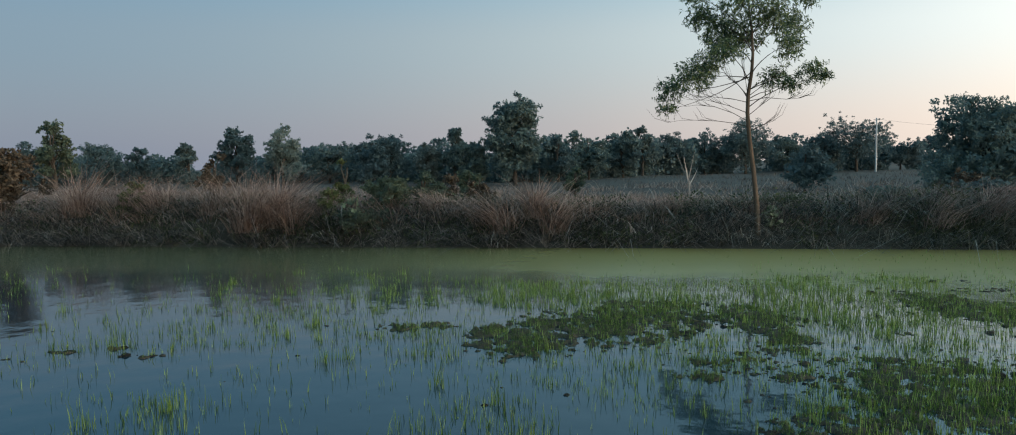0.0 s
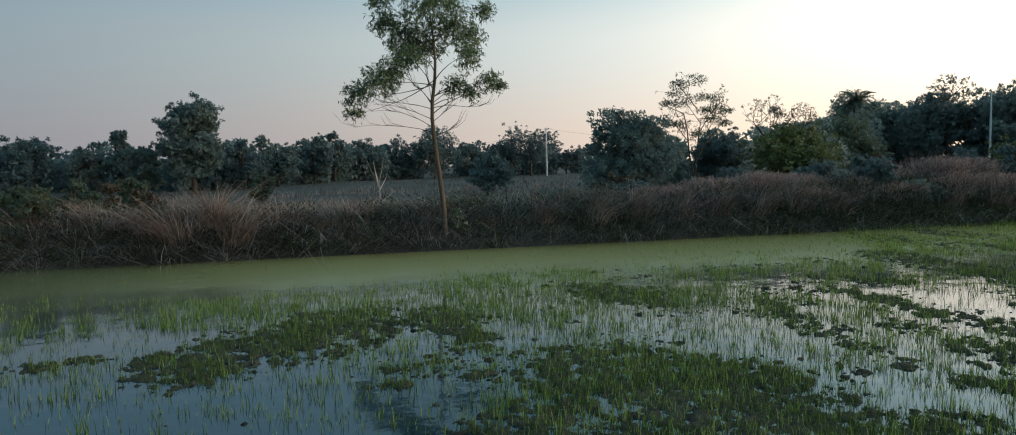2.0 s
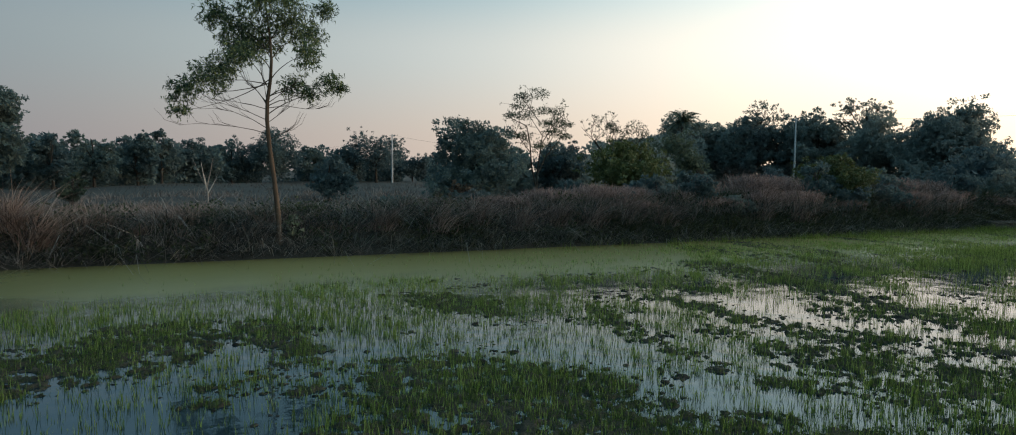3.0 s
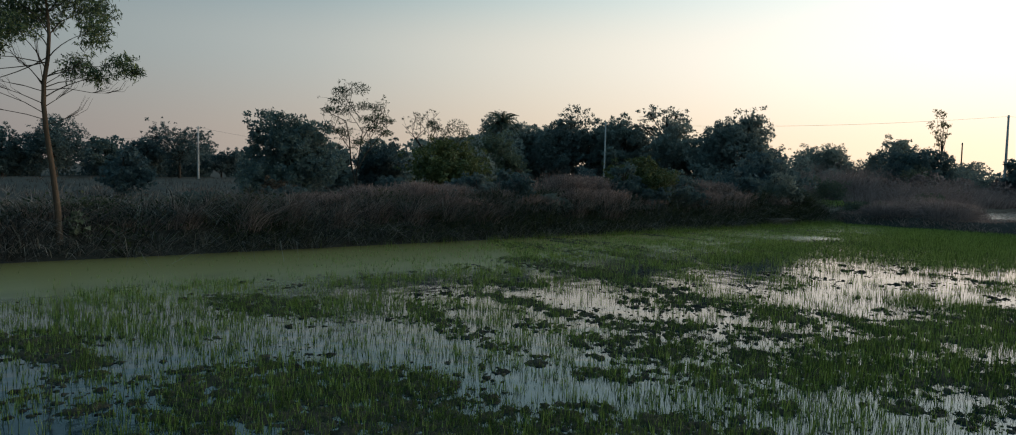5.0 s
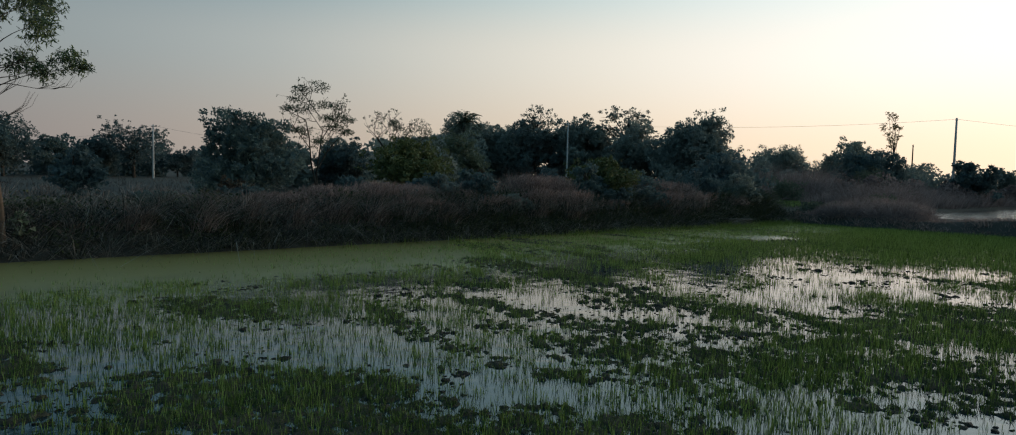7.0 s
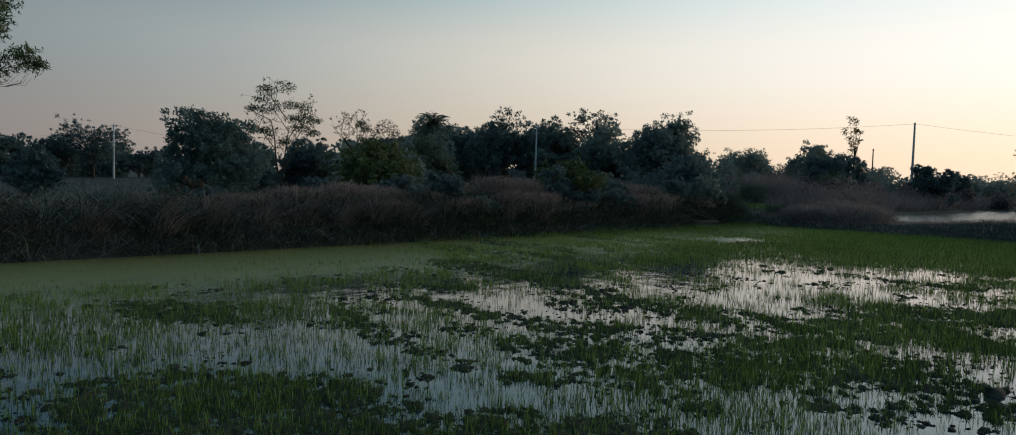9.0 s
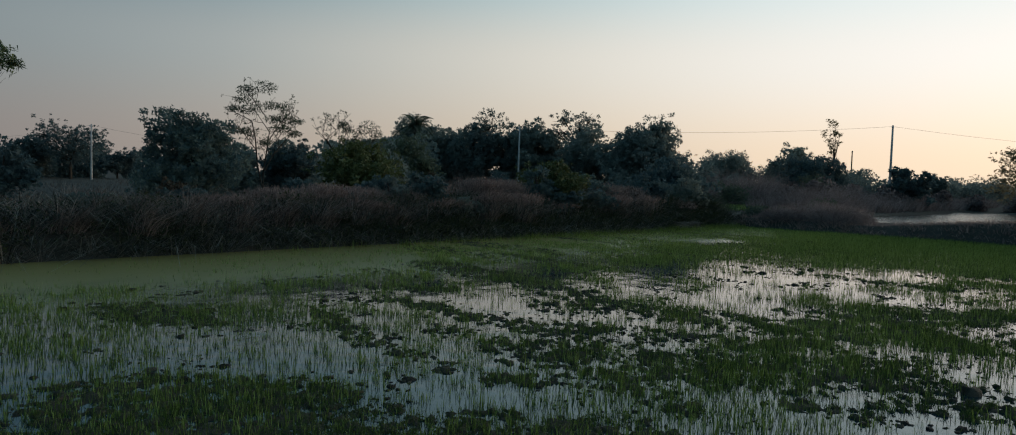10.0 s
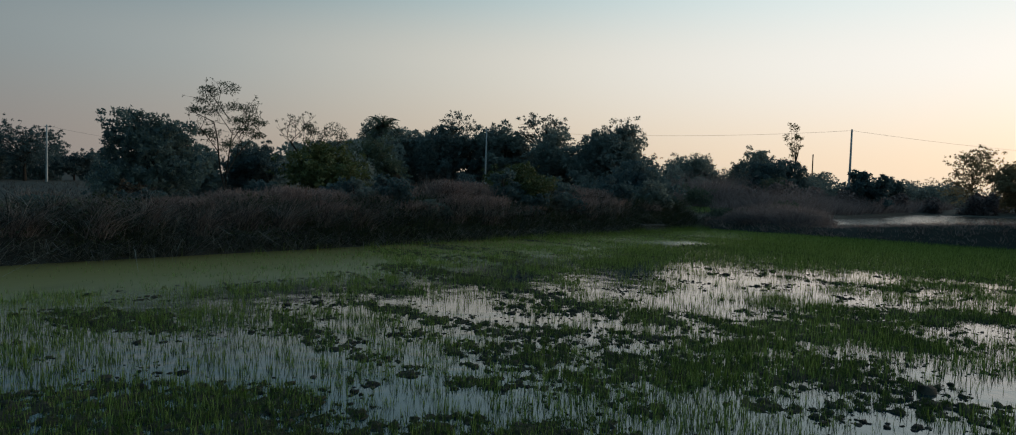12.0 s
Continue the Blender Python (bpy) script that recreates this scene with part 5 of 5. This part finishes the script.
for i, (x, y, top, half, leaf) in enumerate(((15.4, 18.7, 2.0, 0.6, M_LEAF_MID), (14.3, 19.4, 2.0, 0.6, M_LEAF_HAZE), (20.7, 18.9, 2.5, 0.8, M_LEAF_MID), (21.8, 18.6, 2.2, 0.8, M_LEAF_OLIVE), (23.0, 18.5, 1.6, 0.6, M_LEAF_HAZE), (27.8, 18.8, 2.4, 0.9, M_LEAF_MID), (30.3, 18.7, 2.4, 1.0, M_LEAF_HAZE), (16.4, 18.2, 1.3, 0.5, M_LEAF_HAZE))):
    bank_bush(x, y, top, half, "grey-green leafy shrub among the bank grass", leaf, 360 + i, 0.12, 1500, 30)
for i, (x, y, top, half) in enumerate(((37.0, 17.6, 1.05, 1.0), (43.5, 18.4, 1.0, 1.1), (35.2, 17.2, 0.95, 0.8), (47.5, 18.9, 1.3, 1.3), (62.5, 25.5, 3.4, 1.5), (52.0, 27.8, 2.2, 1.8), (57.0, 20.9, 1.4, 1.2), (39.2, 14.2, 0.9, 0.9))):
    bank_bush(x, y, top, half, "low dark green bush past the bund", M_LEAF_DARK, 350 + i, 0.13, 1000)


def bare_shrub(x, y, h):
    """A pale leafless forked shrub."""
    r = np.random.default_rng(9)
    z0 = float(land(np.array([x]), np.array([y]))[0]) - 0.05
    root = empty("bare_shrub", x, y, z0, "pale leafless forked shrub in dry grass", "shrub")
    paths = [(np.array([[0.05, 0, 0], [0, 0, h * 0.5], [-0.08, 0, h * 0.75]]), np.array([0.032, 0.026, 0.02]))]
    for a, b, c in ((-0.35, 0.1, 1.0), (0.15, 0.0, 1.0), (-0.15, -0.1, 0.95), (0.3, 0.05, 0.8), (0.4, 0, 0.45), (-0.4, 0, 0.5)):
        s = np.array([-0.02, 0, h * c * 0.55])
        paths.append((np.array([s, s * 0.5 + np.array([a, b, h * c]) * 0.5 + [0, 0, -0.03], [a, b, h * c]]), np.array([0.018, 0.012, 0.005])))
    v, f = tubes(paths, 5)
    part_mesh("branches", raw_mesh("branches", v, f, M_STEM, True), root)


bare_shrub(1.2, 21.4, 1.75)


def palm(x, y, top):
    r = np.random.default_rng(12)
    z0 = float(land(np.array([x]), np.array([y]))[0]) - 0.05
    h = top - z0 - 0.5
    root = empty("palm_tree", x, y, z0, "dark date palm rising among the trees", "palm tree", "trees behind the bank")
    v, f = tubes([(np.array([[0, 0, 0], [0.05, 0, h * 0.5], [0, 0, h]]), np.array([0.22, 0.18, 0.16]))], 7)
    part_mesh("trunk", raw_mesh("trunk", v, f, M_BARK_DARK, True), root)
    for k in range(22):
        a, up = r.uniform(0, 2 * np.pi), r.uniform(-0.4, 1.25)
        t = np.linspace(0, 1, 14)
        out = 2.6 * t * (1 - 0.3 * up)
        zz = h + 2.2 * up * t - 1.6 * t ** 2
        sp = np.stack([np.cos(a) * out, np.sin(a) * out, zz], -1)
        side = np.array([-np.sin(a), np.cos(a), 0.0])
        ahead = np.array([np.cos(a), np.sin(a), -0.5])
        V, F = list(sp), []
        for i in range(13):
            for sg in (1, -1):
                reach = 0.5 * (1.1 - t[i] * 0.6)
                V.append(sp[i] + sg * side * reach * 0.8 + ahead * reach * 0.6)
                V.append(sp[i] + sg * side * reach * 0.7 + ahead * reach * 0.75)
                F.append((i, i + 1, len(V) - 1, len(V) - 2))
        v, f = np.array(V), np.array(F)
        part_mesh("frond", raw_mesh("frond", v, f, M_LEAF_DARK), root)


palm(49.0, 62.3, 7.9)

for i, (x, y, top, half) in enumerate(((49.5, 20.8, 2.0, 2.4), (44.0, 16.8, 1.2, 1.8), (55.5, 31.0, 3.2, 3.5), (62.0, 31.0, 3.8, 4.0), (67.0, 25.5, 2.5, 3.4), (26.3, 18.9, 1.7, 1.1), (29.4, 18.5, 1.35, 0.9), (24.0, 18.6, 1.5, 0.8), (58.0, 21.8, 1.7, 2.2), (61.5, 22.2, 1.9, 2.4), (65.0, 22.0, 1.8, 2.4), (69.0, 21.6, 1.7, 2.4), (54.8, 21.2, 1.4, 2.0), (34.4, 15.4, 1.0, 1.3), (34.8, 13.2, 1.3, 1.5), (37.5, 14.6, 1.35, 1.4), (39.5, 16.5, 1.45, 1.8), (52.5, 21.0, 2.1, 2.6), (56.3, 27.0, 2.8, 3.6), (56.6, 23.2, 2.4, 3.2), (49.0, 29.5, 2.2, 2.4))):
    brush("brush_thicket", x, y, top, half, "smoky brown leafless thicket" + (" on the bank" if x < 33 else " beyond the bund"), 800, 360 + i, M_RUSSET if x < 33 else M_TWIG, "bund thickets", "bush", 0.018, 0.42, 0.8, 0.4, None, 3500)


def green_plot():
    r = np.random.default_rng(14)
    n = 3000
    x, y = r.uniform(42, 52, n), r.uniform(23.0, 27.5, n)
    v, f = blades(np.stack([x, y, land(x, y)], -1), r.normal(0, 0.2, (n, 2)), r.uniform(0.15, 0.3, n), 0.03, 0.1, r)
    tagged(new("green_plot", raw_mesh("green_plot", v, f, M_RICE)), "small plot of bright green crop beyond the bank", "crop", kind="stuff")


green_plot()


def culvert(x, y):
    root = empty("culvert", x, y, 0.0, "weathered concrete slab culvert at the water edge", "culvert", turn=-12)
    for name, sx, sy, sz, px, py, pz in (("slab", 1.5, 0.9, 0.09, 0, 0, 0.25), ("headwall", 1.34, 0.75, 0.42, 0, 0, -0.006)):
        bm = bmesh.new()
        bmesh.ops.create_cube(bm, size=1)
        bmesh.ops.scale(bm, vec=(sx, sy, sz), verts=bm.verts)
        bmesh.ops.bevel(bm, geom=bm.edges[:], offset=0.03, segments=2, affect="EDGES")
        bmesh.ops.translate(bm, vec=(px, py, pz), verts=bm.verts)
        me = bpy.data.meshes.new(name)
        bm.to_mesh(me)
        bm.free()
        me.materials.append(M_STONE)
        part_mesh(name, me, root)


culvert(28.3, 17.4)


def main_tree():
    """The slender young tree on the bank: bare pole-like trunk, drooping bare low boughs, airy layered crown."""
    r = np.random.default_rng(77)
    x0, y0, z0, k = 2.55, 17.75, 0.45, 0.00614
    root = empty("slender_tree", x0, y0, z0, "slender young tree, bare tan trunk, airy green crown", "tree")

    def P(px, pz, dy=0.0):
        return np.array([(px - 475) * k, dy, (900 - pz) * k])
    trunk = np.array([P(476, 930), P(472, 820), P(458, 680), P(443, 560), P(436, 470), P(438, 400), P(450, 320), P(454, 250), P(450, 170), P(440, 90), P(428, 0), P(420, -70)])
    rad = np.array([11, 10, 8.6, 7.8, 7.4, 7.0, 6.2, 5.4, 4.3, 3.1, 2.0, 1.0]) * k
    boughs = []
    crown = []
    for cx, cz, rx, rz, dy in ((130, 370, 55, 45, 0.3), (205, 330, 70, 60, -0.3), (125, 445, 40, 20, 0.2), (270, 285, 60, 60, 0.4), (240, 100, 55, 50, 0.2), (225, 40, 45, 40, -0.4), (330, 120, 85, 75, 0.6),
                               (420, 50, 100, 75, -0.5), (330, 250, 70, 45, -0.6), (430, 160, 90, 60, 0.3), (520, 110, 80, 70, -0.2), (600, 140, 60, 55, 0.5), (640, 50, 45, 40, 0), (560, 235, 55, 55, -0.5),
                               (535, 335, 55, 45, 0.4), (590, 365, 40, 28, 0.1), (650, 325, 50, 36, -0.2), (695, 345, 28, 18, -0.1), (360, 195, 80, 50, 0.8), (480, -20, 105, 60, 0.1), (390, -80, 80, 50, 0.3), (560, -60, 60, 50, -0.3)):
        p = P(cx + (22 if cx < 300 else 8), cz, dy)
        crown.append((p, rx * k, rz * k))
        zs = min(p[2] - 0.5 * abs(p[0]) - 0.25, trunk[-2][2])
        zs = max(zs, P(0, 455)[2] + 0.95 * r.random())
        s = np.array([np.interp(zs, trunk[:, 2], trunk[:, 0]), 0, zs])
        ctrl = s + (p - s) * [0.35, 0.5, 0.75] + r.normal(0, 0.06, 3)
        tt = np.linspace(0, 1, 7)[:, None]
        q = s * (1 - tt) ** 2 + ctrl * 2 * tt * (1 - tt) + p * tt ** 2 + r.normal(0, 0.018, (7, 3)) * tt
        boughs.append((q, np.linspace(2.1, 0.5, 7) * k))
    # bare low boughs, each with fine twigs that sweep up and out from it
    sprays = []
    for pts in (((437, 520), (390, 506), (330, 496), (260, 490), (195, 488), (140, 496)), ((436, 430), (380, 414), (310, 404), (240, 402)), ((440, 425), (500, 415), (570, 424), (620, 422), (648, 400)),
                ((437, 500), (385, 468), (320, 442), (255, 432), (205, 436)), ((440, 478), (480, 446), (512, 420)), ((436, 405), (400, 360), (362, 335)), ((437, 410), (430, 350), (420, 300)), ((442, 405), (495, 365), (530, 335)),
                ((437, 470), (370, 440), (290, 415), (215, 410)), ((440, 540), (490, 515), (535, 500))):
        q = np.array([P(a, b, 0.05 * i * (1 if a < 440 else -1)) for i, (a, b) in enumerate(pts)])
        boughs.append((q, np.linspace(1.5, 0.35, len(q)) * k))
        for t in r.uniform(0.25, 0.98, 7):
            g = t * (len(q) - 1)
            w = min(int(g), len(q) - 2)
            p = q[w] + (q[w + 1] - q[w]) * (g - w)
            out = (q[-1] - q[0]) / np.linalg.norm(q[-1] - q[0])
            e = p + out * r.uniform(0.25, 0.55) + [0, r.normal(0, 0.12), r.uniform(0.08, 0.38)]
            bend = (p + e) / 2 + out * 0.06 - [0, 0, 0.07]
            sprays.append((np.stack([p, (p + bend) / 2, bend, (bend + e) / 2 + [0, 0, 0.015], e]), np.linspace(0.75, 0.25, 5) * k))
    v, f = tubes(sprays, 4)
    tagged(part_mesh("twig_spray", raw_mesh("twig_spray", v, f, M_BARK_DARK, True), root, "thin bare twigs under the crown"), kind="stuff")
    v, f = tubes([(trunk, rad)], 9)
    part_mesh("trunk", raw_mesh("trunk", v, f, M_BARK, True), root, "tan bare trunk")
    for q in boughs:
        v, f = tubes([q], 5)
        part_mesh("bough", raw_mesh("bough", v, f, M_BARK_DARK, True), root)
    vs, fs, base = [], [], 0
    for c, rx, rz in crown:
        n = int(1050 * (rx * rz) / (0.43 * 0.37)) + 90
        # twigs of pinnate leaves: several leaves along each short hanging twig
        m = max(6, n // 7)
        d = r.normal(size=(m, 3))
        d /= np.linalg.norm(d, axis=1)[:, None]
        tip = c + d * [rx * 1.12, rx * 1.15, rz * 1.12] * r.random((m, 1)) ** 0.5
        dirn = d * 0.6 + r.normal(size=(m, 3)) * 0.5 + [0, 0, -0.35]
        dirn /= np.linalg.norm(dirn, axis=1)[:, None]
        t = r.uniform(-0.12, 0.12, (m, 8, 1))
        p = (tip[:, None] + dirn[:, None] * t + r.normal(0, 0.02, (m, 8, 3))).reshape(-1, 3)
        al = (dirn[:, None] * 0.8 + [0, 0, -0.3] + r.normal(0, 0.6, (m, 8, 3))).reshape(-1, 3)
        v, f = leaflets(p, al, r.uniform(0.06, 0.13, len(p)), r.uniform(0.018, 0.034, len(p)), r)
        vs.append(v), fs.append(f + base)
        base += len(v)
    part_mesh("crown", raw_mesh("crown", np.concatenate(vs), np.concatenate(fs), M_LEAF), root)


main_tree()

# ================= poles and wires =================


def power_pole(x, y, top, label, z=None, r0=0.13, mat=None):
    z0 = (float(land(np.array([x]), np.array([y]))[0]) if z is None else z) - 0.05
    h = top - z0
    root = empty("power_pole", x, y, z0, label, "power pole", "power line poles")
    zz = np.array([0, 0.02, h * 0.5, h - 0.01, h])
    v, f = tubes([(np.stack([0 * zz, 0 * zz, zz], -1), np.array([r0, r0, r0 * 0.82, r0 * 0.62, 0.02]))], 4)
    part_mesh("shaft", raw_mesh("shaft", v, f, mat or M_CONCRETE), root)
    v, f = tubes([(np.array([[-0.22, 0, h - 0.25], [0, 0, h - 0.25], [0.22, 0, h - 0.25]]), np.full(3, 0.03))], 4)
    bracket = part_mesh("bracket", raw_mesh("bracket", v, f, M_METAL), root, "rusty steel bracket")
    for sx in (-0.2, 0.2):
        zi = np.array([h - 0.25, h - 0.21, h - 0.18, h - 0.14, h - 0.12])
        v, f = tubes([(np.stack([0 * zi + sx, 0 * zi, zi], -1), np.array([0.02, 0.045, 0.03, 0.04, 0.01]))], 8)
        part_mesh("insulator", raw_mesh("insulator", v, f, M_PORCELAIN, True), bracket, "white porcelain insulator")
    return Vector((x, y, top - 0.12))


PALE = "pale square concrete power pole in the field"
tops = [power_pole(13.9, 144.7, 5.8, PALE), power_pole(27.1, 94.6, 6.8, PALE), power_pole(49.5, 47.6, 6.8, PALE), power_pole(72.1, 22.6, 7.8, "tall concrete power pole beside the pond")]
power_pole(113.5, 40.7, 7.6, "dark distant wooden pole", mat=M_BARK_DARK)
power_pole(1.0, 120.2, 5.2, "short pale pole in front of the tree line", r0=0.09)


def wire(a, b, sag):
    pts = [a.lerp(b, t) - Vector((0, 0, sag * 4 * t * (1 - t))) for t in np.linspace(0, 1, 15)]
    v, f = tubes([(np.array(pts), np.full(15, 0.009))], 4)
    ob = new("overhead_wire", raw_mesh("overhead_wire", v, f, M_WIRE))
    tagged(ob, "thin slack overhead power wire between poles", "wire", "power line wires")


for a, b, sag in zip(tops, tops[1:], (1.0, 2.2, 0.5)):
    wire(a, b, sag)
wire(tops[3], Vector((118, -8, 7.0)), 0.9)
